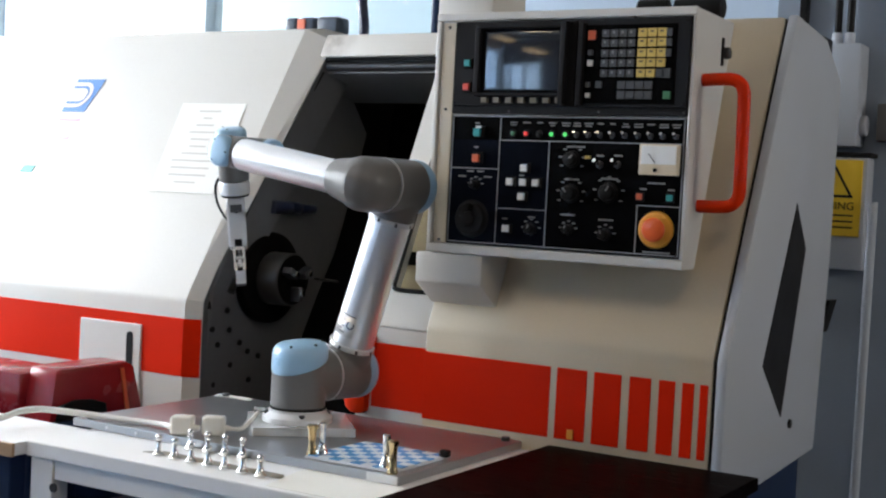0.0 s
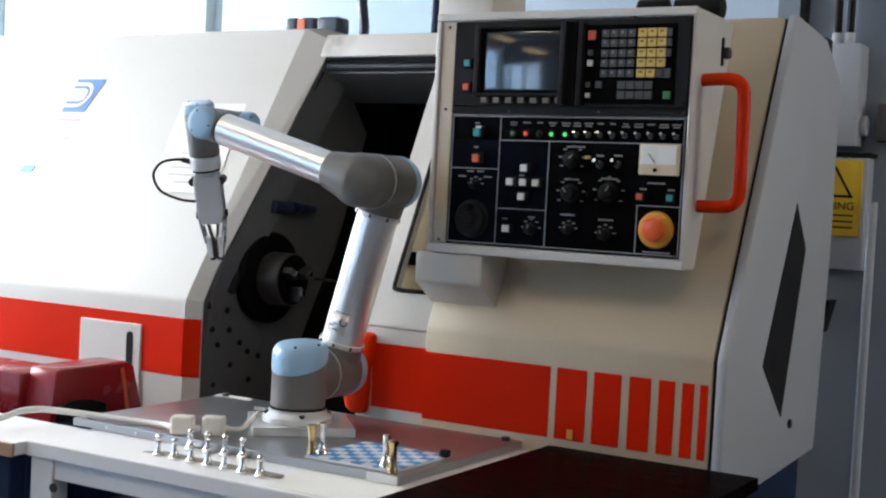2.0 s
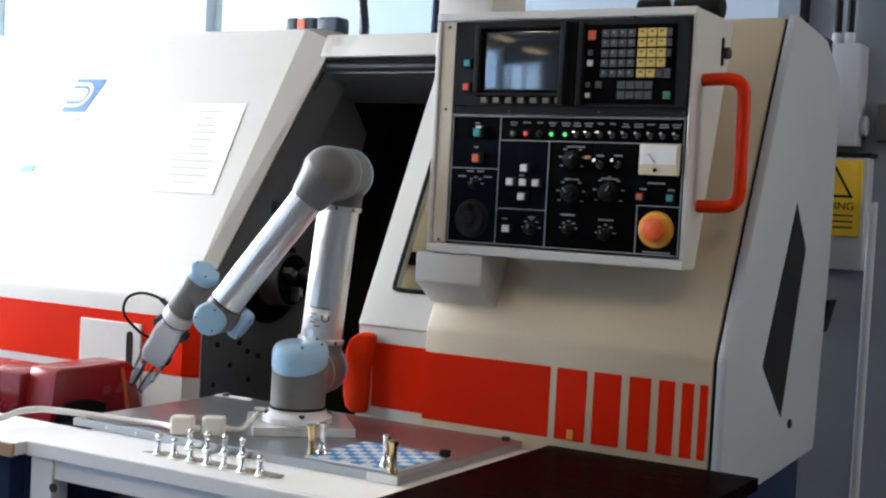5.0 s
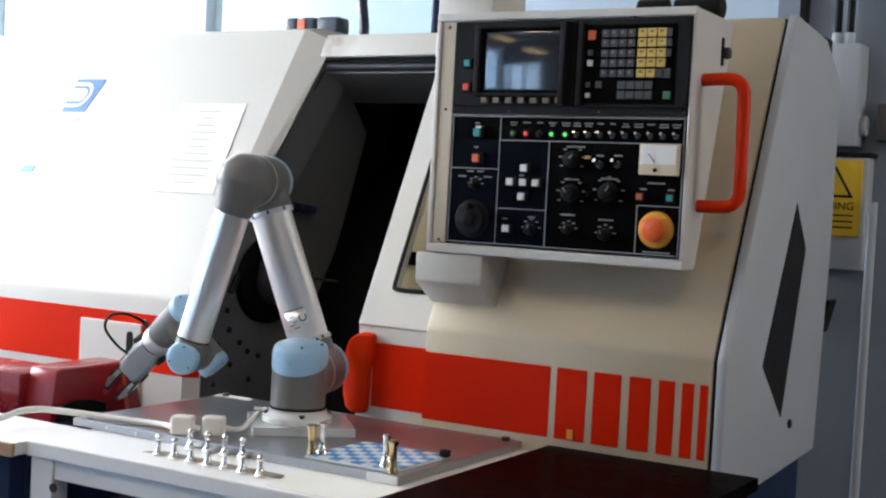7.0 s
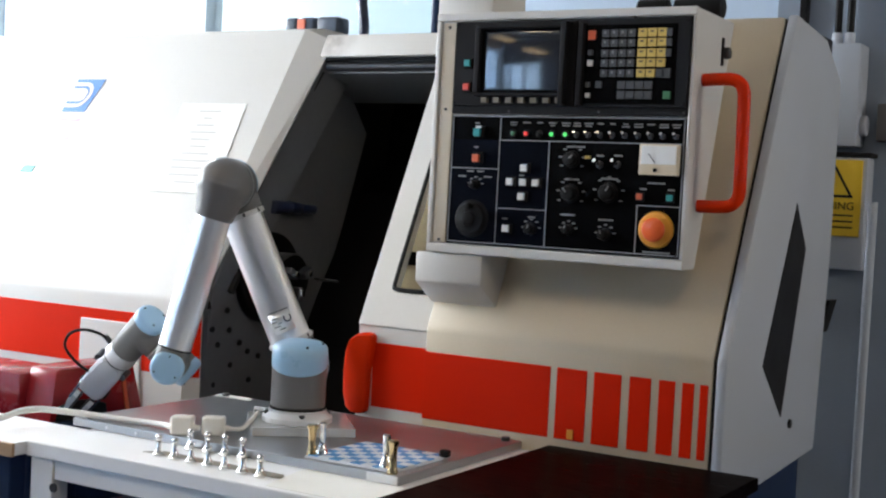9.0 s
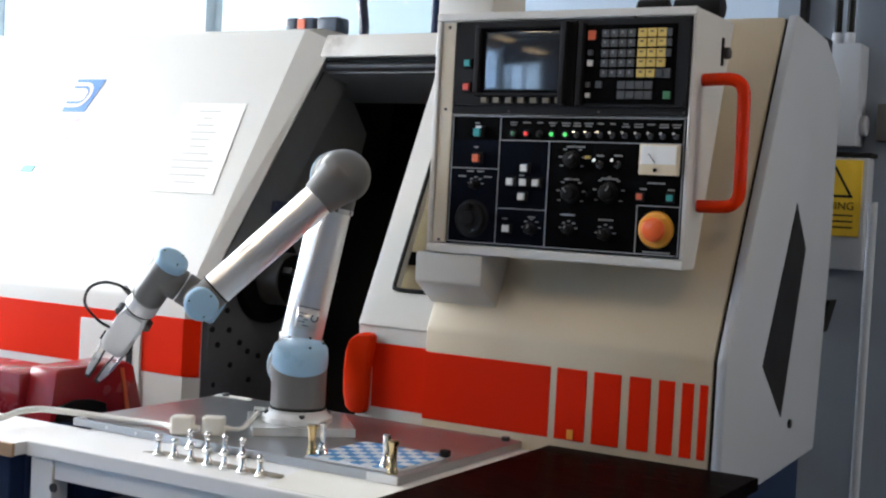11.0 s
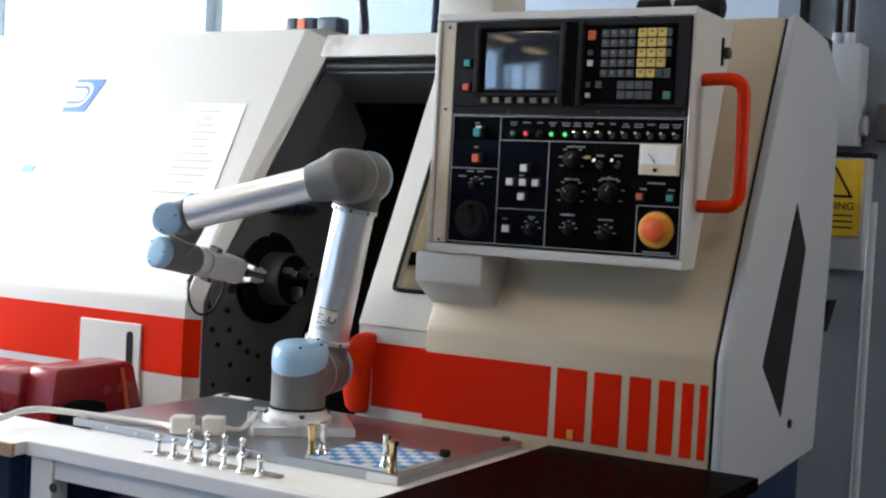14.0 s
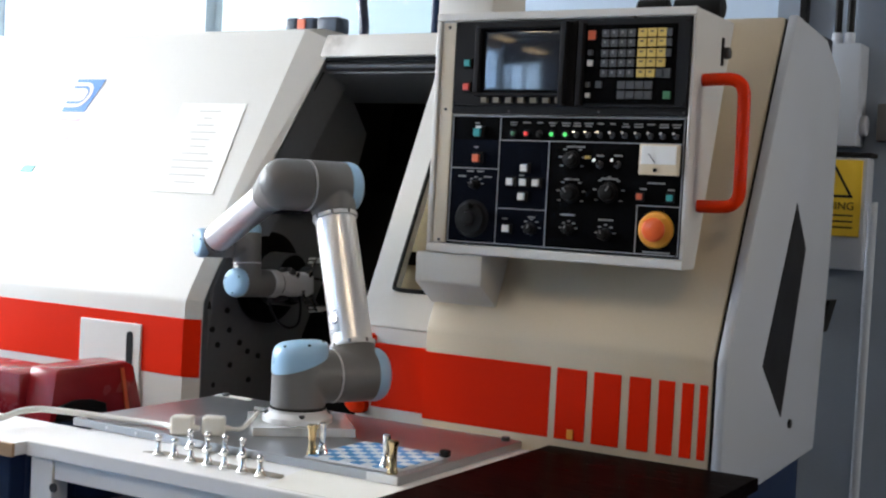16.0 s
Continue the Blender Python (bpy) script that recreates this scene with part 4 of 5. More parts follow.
part("block", prism([(x, y, WZ + 0.0005) for x, y in ((-0.013, -0.129), (0.141, 0.009), (0.014, 0.151), (-0.140, 0.0125))], (0, 0, 0.0175), 0.001), ACRYLIC, acrylic)

# ---- chessboard and chess pieces ----
board = thing("chessboard", "small blue and white chequered chessboard on the aluminium plate", "chessboard")
BX, BY, BS = 0.189, -0.218, 0.0238
part("base", box(BX - 0.004, BX + 8 * BS + 0.004, BY - 0.004, BY + 8 * BS + 0.004, WZ + 0.0004, WZ + 0.004, 0.001), BOARD_WHITE, board)
squares = {}
for i in range(8):
    for j in range(8):
        dark = (i + j) % 2 == 0
        if dark not in squares:
            first = part("square", box(0.0006, BS - 0.0006, 0.0006, BS - 0.0006, 0.0, 0.0016), BOARD_BLUE if dark else BOARD_WHITE, board)
            squares[dark], sq = first.data, first
        else:
            sq = new("square", squares[dark])
            sq.parent = board
        sq.location = (BX + i * BS, BY + j * BS, WZ + 0.004)
part("clip", box(BX + 8 * BS - 0.006, BX + 8 * BS + 0.012, BY + 0.165, BY + 0.182, WZ + 0.004, WZ + 0.018, 0.003), BLACK, board, "black corner clip")


PAWN = [(r * 0.85, h * 0.80) for r, h in ((0.0125, 0.0), (0.0125, 0.005), (0.0095, 0.009), (0.0065, 0.017), (0.0045, 0.026), (0.0040, 0.031), (0.0070, 0.033), (0.0045, 0.0355), (0.0068, 0.039), (0.0078, 0.0435), (0.0066, 0.048), (0.0030, 0.051))]
TALL = [(0.0115, 0.0), (0.0115, 0.006), (0.0085, 0.011), (0.0058, 0.019), (0.0052, 0.024), (0.0065, 0.034), (0.0068, 0.050), (0.0078, 0.058), (0.006, 0.060)]
STRAIGHT = [(0.0098, 0.0), (0.010, 0.005), (0.0078, 0.010), (0.0070, 0.034), (0.0082, 0.049), (0.0108, 0.056), (0.0108, 0.0585), (0.009, 0.0595)]


def chess_piece(name, profile, mat, label, x, y, z):
    p = tagged(part(name, lathe(profile, seg=20), mat, smooth=True), label, "chess piece")
    p.matrix_world = Matrix.Translation((x, y, z))
    return p


first_pawn = chess_piece("chess_pawn", PAWN, BRIGHT, "small polished steel chess pawn standing in a row", -0.066, -0.338, TT)
first_pawn["group"] = "steel pawns on the trolley"
for k in range(1, 7):
    copy_thing(first_pawn, pose(-0.066 + 0.0417 * k, -0.338 - 0.002 * k, TT, rz=31 * k))
for k in range(4):
    copy_thing(first_pawn, pose(-0.063 + 0.0413 * k, -0.2535 + 0.002 * k, TT, rz=17 * k))
chess_piece("chess_rook", STRAIGHT, BRASS, "tall brass chess piece beside the board", 0.190, -0.206, WZ + 0.0005)
chess_piece("chess_bishop", TALL, BRIGHT, "tall polished steel chess piece beside the board", 0.209, -0.201, WZ + 0.006)
chess_piece("chess_bishop", TALL, BRIGHT, "tall polished steel chess piece at the board's corner", 0.358, -0.212, WZ + 0.006)
chess_piece("chess_rook", STRAIGHT, BRASS, "tall brass chess piece at the board's corner", 0.381, -0.2255, WZ + 0.0005)

# ---- cables and plugs on the plate ----
for x, y, turn in ((-0.120, -0.214, 28), (-0.074, -0.174, 28)):
    plug = thing("adapter_plug", "cream plastic adapter block on the aluminium plate", "adapter", pose(x, y, WZ, rz=turn), "adapters on the plate")
    part("body", box(-0.022, 0.022, -0.016, 0.016, 0.0002, 0.038, 0.006, seg=3), PLUG_WHITE, plug, smooth=True)
    part("cable_boot", rod((0.02, 0, 0.016), (0.034, 0.002, 0.014), 0.007, 0.005, 12), PLUG_WHITE, plug)
lead = tagged(part("white_cable", pipe([(-0.56, -0.55, 0.60), (-0.52, -0.47, 0.76), (-0.492, -0.39, 0.793), (-0.480, -0.345, 0.802), (-0.474, -0.308, 0.811), (-0.455, -0.273, 0.814), (-0.406, -0.246, 0.812), (-0.335, -0.222, 0.809), (-0.25, -0.202, 0.8075), (-0.19, -0.200, 0.809), (-0.142, -0.218, 0.813)], 0.0065, 12), CABLE_WHITE, smooth=True), "thick white cable lying over the trolley's edge", "cable")
lead2 = tagged(part("white_cable", pipe([(-0.055, -0.16, WZ + 0.014), (-0.04, -0.13, WZ + 0.012), (-0.045, -0.095, WZ + 0.024), (-0.06, -0.055, WZ + 0.032), (-0.066, -0.034, WZ + 0.036)], 0.0045, 12), CABLE_WHITE, smooth=True), "short white cable joining adapter and robot foot", "cable")

# ---- red parts feeder ----
feeder = thing("parts_feeder", "glossy red plastic parts feeder on the side table", "feeder")
FZ0 = 0.742
stand = thing("feeder_stand", "navy blue stand under the parts feeder", "stand")
part("cabinet", box(-1.1, -0.56, -0.20, 0.22, 0.0, FZ0, 0.006), NAVY, stand)
bm = prism([(-0.612, -0.100, FZ0 + 0.0003), (-0.617, -0.078, FZ0 + 0.108), (-0.625, -0.066, FZ0 + 0.118), (-0.625, 0.145, FZ0 + 0.121), (-0.617, 0.166, FZ0 + 0.108), (-0.612, 0.196, FZ0 + 0.0003)], (-0.09, 0, 0), 0.007)
part("hood", bm, DARK_RED, feeder, "dark red plastic hood", True)
part("side_block", box(-0.98, -0.703, -0.11, 0.05, FZ0 + 0.0003, FZ0 + 0.104, 0.012), DARK_RED, feeder, "", True)
part("slot", prism([(-0.611, -0.085, FZ0 + 0.002), (-0.612, -0.078, FZ0 + 0.036), (-0.612, -0.03, FZ0 + 0.046), (-0.612, 0.02, FZ0 + 0.043), (-0.612, 0.065, FZ0 + 0.030), (-0.611, 0.07, FZ0 + 0.002)], (0.008, 0, 0), 0.002), BLACK, feeder, "black rubber pick-up tray")
part("trim_line", prism([(-0.611, 0.135, FZ0 + 0.005), (-0.6165, 0.118, FZ0 + 0.106), (-0.6165, 0.128, FZ0 + 0.106), (-0.611, 0.147, FZ0 + 0.005)], (0.003, 0, 0)), KEY_ORANGE, feeder, "orange edge trim")
paper = tagged(part("paper_strip", box(-0.397, -0.30, 0.205, 0.232, WZ + 0.0003, WZ + 0.0012), PAPER), "strip of white paper along the plate's edge", "paper")

# ---- on and behind the lathe ----
knobs = thing("signal_buttons", "row of dark rounded signal covers on top of the lathe", "signal light")
for x, w, mat in ((-0.660, 0.042, COVER_BLUE), (-0.605, 0.052, COVER_BLUE), (-0.535, 0.075, COVER_BLUE)):
    part("cover", box(x - w / 2, x + w / 2, 0.77, 0.83, TZ + 0.0125, TZ + 0.062, 0.010, seg=3), mat, knobs, smooth=True)
part("tag", box(-0.634, -0.608, 0.765, 0.7698, TZ + 0.026, TZ + 0.056, 0.001), KEY_ORANGE, knobs)
tagged(part("black_hose", pipe([(-0.445, 0.80, TZ - 0.026), (-0.43, 0.80, 1.74), (-0.44, 0.80, 1.82), (-0.46, 0.80, 2.0), (-0.50, 0.82, 2.4), (-0.52, 0.85, 3.1)], 0.0135, 12), HOSE_BLUE, smooth=True), "dark hose hanging from the ceiling into the lathe", "hose")
tagged(part("conduit", pipe([(-0.20, 0.80, TZ - 0.026), (-0.20, 0.80, 2.0), (-0.20, 0.80, 3.1)], 0.014, 12), NAVY, smooth=True), "dark upright conduit above the lathe", "conduit")
WB = 1.58
switch = thing("switch_box", "grey electrical switch box mounted on the wall", "switch box")
part("body", box(0.60, 0.723, WB, RY1 - 0.02, 1.50, 1.79, 0.006), BOX_GREY, switch, smooth=True)
part("lower_body", box(0.62, 0.757, WB + 0.02, RY1 - 0.02, 1.15, 1.47, 0.006), BOX_GREY, switch, smooth=True)
part("lid_edge", box(0.62, 0.765, WB + 0.015, WB + 0.1, 1.472, 1.484, 0.002), BLACK, switch)
part("knob", rod((0.722, WB + 0.05, 1.56), (0.742, WB + 0.05, 1.56), 0.03, seg=20, edge=0.006), BOX_GREY, switch, "", True)
for x in (0.642, 0.677):
    part("conduit", rod((x, WB + 0.05, 1.79), (x, WB + 0.05, 3.1), 0.011, seg=14), CABLE_BLACK, switch, "black conduit")
    part("gland", rod((x, WB + 0.05, 1.79), (x, WB + 0.05, 1.825), 0.015, seg=14, edge=0.002), BOX_GREY, switch)
sign = thing("warning_sign", "yellow warning sign with a black triangle on the switch box", "sign")
part("face", box(0.623, 0.745, WB + 0.012, WB + 0.0195, 1.245, 1.462, 0.002), SIGN_YELLOW, sign)
tri = [(0.616, 1.355), (0.723, 1.355), (0.6695, 1.447)]
cx, cz = 0.6695, 1.386
bm = bmesh.new()
for i in range(3):
    (ax0, az0), (ax1, az1) = tri[i], tri[(i + 1) % 3]
    q = [(ax0, az0), (ax1, az1), (cx + (ax1 - cx) * 0.78, cz + (az1 - cz) * 0.78), (cx + (ax0 - cx) * 0.78, cz + (az0 - cz) * 0.78)]
    prism([(x, WB + 0.0105, z) for x, z in q], (0, 0.002, 0), bm=bm)
part("triangle", bm, BLACK, sign, "black warning triangle")
font = bpy.data.curves.new("lettering", "FONT")
font.body, font.size, font.extrude, font.align_x, font.align_y = "WARNING", 0.031, 0.0005, "RIGHT", "CENTER"
word = new("lettering", font)
word.data.materials.append(BLACK)
word.parent = sign
word.matrix_world = Matrix.Translation((0.728, WB + 0.0105, 1.330)) @ Matrix.Rotation(radians(90), 4, "X")
for k, w in enumerate((0.032, 0.034, 0.033)):
    part("text_line", box(0.725 - 2 * w, 0.725, WB + 0.0112, WB + 0.0125, 1.302 - 0.017 * k, 1.3065 - 0.017 * k), BLACK, sign)
tagged(part("wall_pipe", rod((0.782, 1.58, 0.0), (0.782, 1.58, 1.345), 0.013, seg=16), BOX_GREY, smooth=True), "pale grey upright pipe against the wall", "pipe")
tagged(part("junction_box", box(0.765, 0.90, RY1 - 0.07, RY1 - 0.02, 1.52, 1.625, 0.005), TAUPE, smooth=True), "brown-grey junction box on the wall", "junction box")
tagged(part("trunking", box(0.525, 0.545, 1.64, RY1 - 0.02, 1.2, 3.1, 0.002), CABLE_BLACK), "dark cable trunking on the wall", "trunking")
tagged(part("wall_lever", prism([(0.660, 1.60, 1.06), (0.676, 1.60, 1.06), (0.654, 1.60, 0.965)], (0, 0.078, 0)), BLACK), "black pointed bracket on the wall", "bracket")

# ---- the robot arm ----
D1, L2, L3 = 0.0637, 0.425, 0.392           # shoulder height above the foot's seam, upper arm, forearm
S2, S3, S4, L5, TOOL = 0.136, 0.1197, 0.093, 0.0947, 0.0698
SEAM = 0.845
robot = thing("robot_arm", "six-axis grey and aluminium robot arm with pale blue caps", "robot arm", Matrix.Translation((0, 0, SEAM)))
foot = part("foot", lathe([(0.072, -0.0265), (0.072, -0.016), (0.066, -0.012), (0.060, -0.006), (0.060, -0.001)], seg=48), SILVER, robot, "silver mounting flange", True)
for k in range(4):
    a = radians(45 + 90 * k)
    part("foot_bolt", rod((0.062 * math.cos(a), 0.062 * math.sin(a), -0.02), (0.062 * math.cos(a), 0.062 * math.sin(a), -0.006), 0.006, seg=12), STEEL, foot)
part("connector", rod((-0.052, -0.036, -0.012), (-0.074, -0.05, -0.011), 0.010, seg=16, edge=0.002), BRIGHT, foot, "bright cable connector", True)
part("seam_ring", rod((0, 0, -0.003), (0, 0, 0.002), 0.0575, seg=40), BLACK, foot)


def cap(parent, p, d, r, h, slant=0.0, screws=True):
    """A rounded blue joint cover on the axis d at p."""
    prof = [(r * 0.985, 0), (r * 1.015, 0.002), (r * 1.02, h * 0.45), (r * 0.99, h * 0.7), (r * 0.92, h * 0.88), (r * 0.80, h * 0.97), (r * 0.5, h), (r * 0.15, h)]
    c = part("cap", lathe(prof, p, d, 40, slant=slant), ROBOT_BLUE, parent, "pale blue plastic cap", True)
    if screws:
        m = axis_frame(p, d)
        for k in range(3):
            a = radians(60 + 120 * k)
            q = m @ Vector((0.74 * r * math.cos(a), 0.74 * r * math.sin(a), h * 0.955))
            n = m.to_3x3() @ Vector((0, 0, 1))
            part("cap_screw", rod(q, q + n * 0.0022, r * 0.055, seg=10), FACE_GREY, parent)
    return c


R3, R1 = 0.0565, 0.0345
# turning shoulder: x to the side, z up, origin on the shoulder axis
bm = rod((0, 0, -D1 + 0.002), (0, 0, 0.025), R3, seg=48)
rod((0, 0, 0), (0.0735, 0, 0), R3, seg=48, bm=bm)
rod((0, 0, 0.02), (0, 0, 0.045), R3, R3 * 0.9, seg=48, bm=bm)
shoulder = blend(part("shoulder_housing", bm, ROBOT_GREY, robot, "dark grey shoulder casting", True))
capm = part("cap", bmesh.new(), ROBOT_BLUE, shoulder, "pale blue plastic cap", True)
bm = bmesh.new()
ringz = [(1.012, 0.0, 1), (1.025, 0.003, 1), (1.025, 0.030, 0.72), (1.0, 0.042, 0.5), (0.94, 0.050, 0.36), (0.84, 0.055, 0.26), (0.5, 0.059, 0.1), (0.15, 0.060, 0.03)]
rings = []
for s, h, tip in ringz:
    rings.append([bm.verts.new((R3 * s * math.cos(2 * math.pi * k / 48), R3 * s * math.sin(2 * math.pi * k / 48), 0.027 + h * 0.78 + tip * 0.36 * R3 * math.cos(2 * math.pi * k / 48))) for k in range(48)])
for a, b in zip(rings, rings[1:]):
    for k in range(48):
        bm.faces.new((a[k], a[(k + 1) % 48], b[(k + 1) % 48], b[k]))
bm.faces.new(rings[-1])
bm.faces.new(rings[0][::-1])
bm.to_mesh(capm.data)
bm.free()
for p in capm.data.polygons:
    p.use_smooth = True
for k in range(3):
    a = radians(200 + 65 * k)
    part("cap_screw", rod((0.046 * math.cos(a), 0.046 * math.sin(a), 0.0685 + 0.006 * math.cos(a)), (0.047 * math.cos(a), 0.047 * math.sin(a), 0.0725 + 0.006 * math.cos(a)), 0.003, seg=10), FACE_GREY, shoulder)

# upper arm: x along the arm, y to the side; shoulder joint and elbow joint housings at its ends
upper = blend(part("upper_arm", rod((0, -0.0605, 0), (0, 0.034, 0), R3, seg=48, bm=rod((0, 0, 0), (0.062, 0, 0), 0.050, 0.0475, seg=40)), ROBOT_GREY, robot, "dark grey upper arm casting", True))
part("seam_ring", rod((0, -0.0630, 0), (0, -0.0600, 0), R3 * 1.004, seg=48), SILVER, upper)
cap(upper, (0, 0.026, 0), (0, 1, 0), R3, 0.034)
part("tube", rod((0.068, 0, 0), (0.351, 0, 0), 0.0445, seg=56), TUBE, upper, "bright aluminium tube", True)
for x0, x1 in ((0.060, 0.0705), (0.3475, 0.358)):
    part("collar", rod((x0, 0, 0), (x1, 0, 0), 0.0495, seg=48, edge=0.002), SILVER, upper, "silver clamp collar", True)
    for k in range(8):
        a = radians(45 * k + 10)
        part("collar_screw", rod((x0 + 0.0015, 0.0478 * math.cos(a), 0.0478 * math.sin(a)), (x1 - 0.0015, 0.0478 * math.cos(a), 0.0478 * math.sin(a)), 0.0035, seg=8), STEEL, upper)
elbow = blend(part("elbow_housing", rod((L2, -0.0605, 0), (L2, 0.034, 0), R3, seg=48, bm=rod((L2, 0, 0), (0.357, 0, 0), 0.051, 0.0485, seg=40)), ROBOT_GREY, upper, "dark grey elbow casting", True))
part("elbow_ring", rod((L2, -0.0630, 0), (L2, -0.0600, 0), R3 * 1.004, seg=48), SILVER, upper)
cap(upper, (L2, 0.026, 0), (0, 1, 0), R3, 0.034)
# type plate wrapped on the tube
bm = bmesh.new()
for x0, x1, a0, a1 in ((0.090, 0.134, 0.0, 1.0),):
    n = 10
    ra = [[bm.verts.new((x, -0.0449 * math.cos(a0 - 0.55 + (a1 - a0) * 1.15 * k / n), 0.0449 * math.sin(a0 - 0.55 + (a1 - a0) * 1.15 * k / n))) for k in range(n + 1)] for x in (x0, x1)]
    for k in range(n):
        bm.faces.new((ra[0][k], ra[0][k + 1], ra[1][k + 1], ra[1][k]))
plate_tag = part("type_plate", bm, TUBE, upper, "silver type plate on the tube", True)
plate_tag.modifiers.new("thick", "SOLIDIFY").thickness = 0.0004
random.seed(2)
for x, a0, w in ((0.138, -0.5, 0.45), (0.138, 0.02, 0.5), (0.124, 0.1, 0.4), (0.117, 0.25, 0.25), (0.112, 0.0, 0.2), (0.106, 0.1, 0.35), (0.099, -0.1, 0.3)):
    bm = bmesh.new()
    n = 6
    ra = [[bm.verts.new((xx, -0.0453 * math.cos(a0 + w * k / n), 0.0453 * math.sin(a0 + w * k / n))) for k in range(n + 1)] for xx in (x, x - 0.0022)]
    for k in range(n):
        bm.faces.new((ra[0][k], ra[0][k + 1], ra[1][k + 1], ra[1][k]))
    part("print_line", bm, PRINT, upper).modifiers.new("thick", "SOLIDIFY").thickness = 0.0002
bm = bmesh.new()
pts = [Vector((0.117 + 0.0075 * math.cos(a), -0.0452 * math.cos(-0.32 + 0.0075 * math.sin(a) / 0.045), 0.0452 * math.sin(-0.32 + 0.0075 * math.sin(a) / 0.045))) for a in [radians(40 + 30 * k) for k in range(10)]]
part("print_ring", pipe(pts, 0.0014, 6, steps=3), NAVY, upper, "printed blue ring mark")

# forearm: elbow dome, tube, first wrist joint
bm = ball((0, 0, 0), R3 * 0.985, squash=(1, 0.93, 1), seg=40)
rod((0, 0, 0), (0, 0.0565, 0), R3 * 0.99, R3, seg=48, bm=bm)
rod((0.0, 0, 0), (0.0745, 0, 0), 0.054, 0.0385, seg=48, bm=bm)
fore = blend(part("forearm", bm, ROBOT_GREY, robot, "dark grey forearm casting", True))
part("tube", rod((0.072, 0, 0), (0.352, 0, 0), 0.0355, 0.0345, seg=48), TUBE, fore, "bright aluminium tube", True)
part("end_ring", rod((0.350, 0, 0), (0.3535, 0, 0), 0.0352, seg=40), BLACK, fore)
bm = rod((0.352, 0, 0), (L3, 0, 0), 0.0345, 0.034, seg=40)
rod((L3, -0.026, 0), (L3, 0.047, 0), R1, seg=40, bm=bm)
blend(part("wrist_housing", bm, ROBOT_GREY, fore, "dark grey wrist casting", True), 0.0025, 4)
cap(fore, (L3, -0.016, 0), (0, -1, 0), R1, 0.0225)

# wrist pieces: y along their joint axis, x towards the next joint
bm = rod((0, -S4 + 0.0485, 0), (0, 0, 0), R1, seg=40)
rod((-0.034, 0, 0), (0.0465, 0, 0), R1, seg=40, bm=bm)
ball((0, 0, 0), R1 * 0.98, bm=bm, seg=32)
wrist_a = blend(part("wrist", bm, ROBOT_GREY, robot, "dark grey wrist casting", True), 0.0025, 4)
cap(wrist_a, (-0.025, 0, 0), (-1, 0, 0), R1, 0.0235)
part("seam_ring", rod((0.0455, 0, 0), (0.0475, 0, 0), R1 * 1.01, seg=40), SILVER, wrist_a)
bm = rod((0, -L5 + 0.0485, 0), (0, 0, 0), R1, seg=40)
rod((-0.036, 0, 0), (TOOL - 0.001, 0, 0), R1, seg=40, bm=bm)
ball((0, 0, 0), R1 * 0.98, bm=bm, seg=32)
wrist_b = blend(part("wrist", bm, ROBOT_GREY, robot, "dark grey wrist casting", True), 0.0025, 4)
cap(wrist_b, (-0.029, 0, 0), (-1, 0, 0), R1, 0.0235)

# gripper: z along the tool, x across the fingers
gripper = thing("gripper", "silver two-finger gripper bolted to the robot's wrist", "gripper")
part("coupling", rod((0, 0, 0.0), (0, 0, 0.030), 0.0345, seg=40, edge=0.002), GRIPPER_METAL, gripper, "", True)
part("coupling_ring", rod((0, 0, 0.030), (0, 0, 0.0345), 0.0315, seg=32), BLACK, gripper)
bm = prism([(-0.024, -0.020, 0.034), (0.024, -0.020, 0.034), (0.031, -0.020, 0.058), (0.031, -0.020, 0.136), (0.022, -0.020, 0.158), (-0.022, -0.020, 0.158), (-0.031, -0.020, 0.136), (-0.031, -0.020, 0.058)], (0, 0.040, 0), 0.004)
part("palm", bm, GRIPPER_METAL, gripper, "silver gripper palm", True)
part("palm_cover", prism([(-0.020, -0.0225, 0.045), (0.020, -0.0225, 0.045), (0.025, -0.0225, 0.062), (0.025, -0.0225, 0.132), (0.017, -0.0225, 0.150), (-0.017, -0.0225, 0.150), (-0.025, -0.0225, 0.132), (-0.025, -0.0225, 0.062)], (0, 0.003, 0), 0.001), GRIPPER_METAL, gripper)
for s in (-1, 1):
    part("pivot", rod((s * 0.033, -0.013, 0.058), (s * 0.033, 0.013, 0.058), 0.009, seg=16), STEEL, gripper, "", True)
    part("badge", rod((s * 0.0305, 0, 0.062), (s * 0.0335, 0, 0.062), 0.0075, seg=16), BRIGHT, gripper)
    part("stop_pad", box(s * 0.031, s * 0.0355, -0.0085, 0.0085, 0.130, 0.146, 0.001), BLACK, gripper)
part("gripper_cable", pipe([(0.034, 0.0, 0.012), (0.060, -0.010, 0.003), (0.092, -0.030, 0.004), (0.110, -0.045, 0.026), (0.100, -0.045, 0.064), (0.060, -0.030, 0.092), (0.028, -0.016, 0.102)], 0.0032, 10), CABLE_BLACK, gripper, "looped black cable", True)
part("cable_plug", rod((0.032, 0.0, 0.013), (0.052, -0.0025, 0.006), 0.006, seg=12), STEEL, gripper)


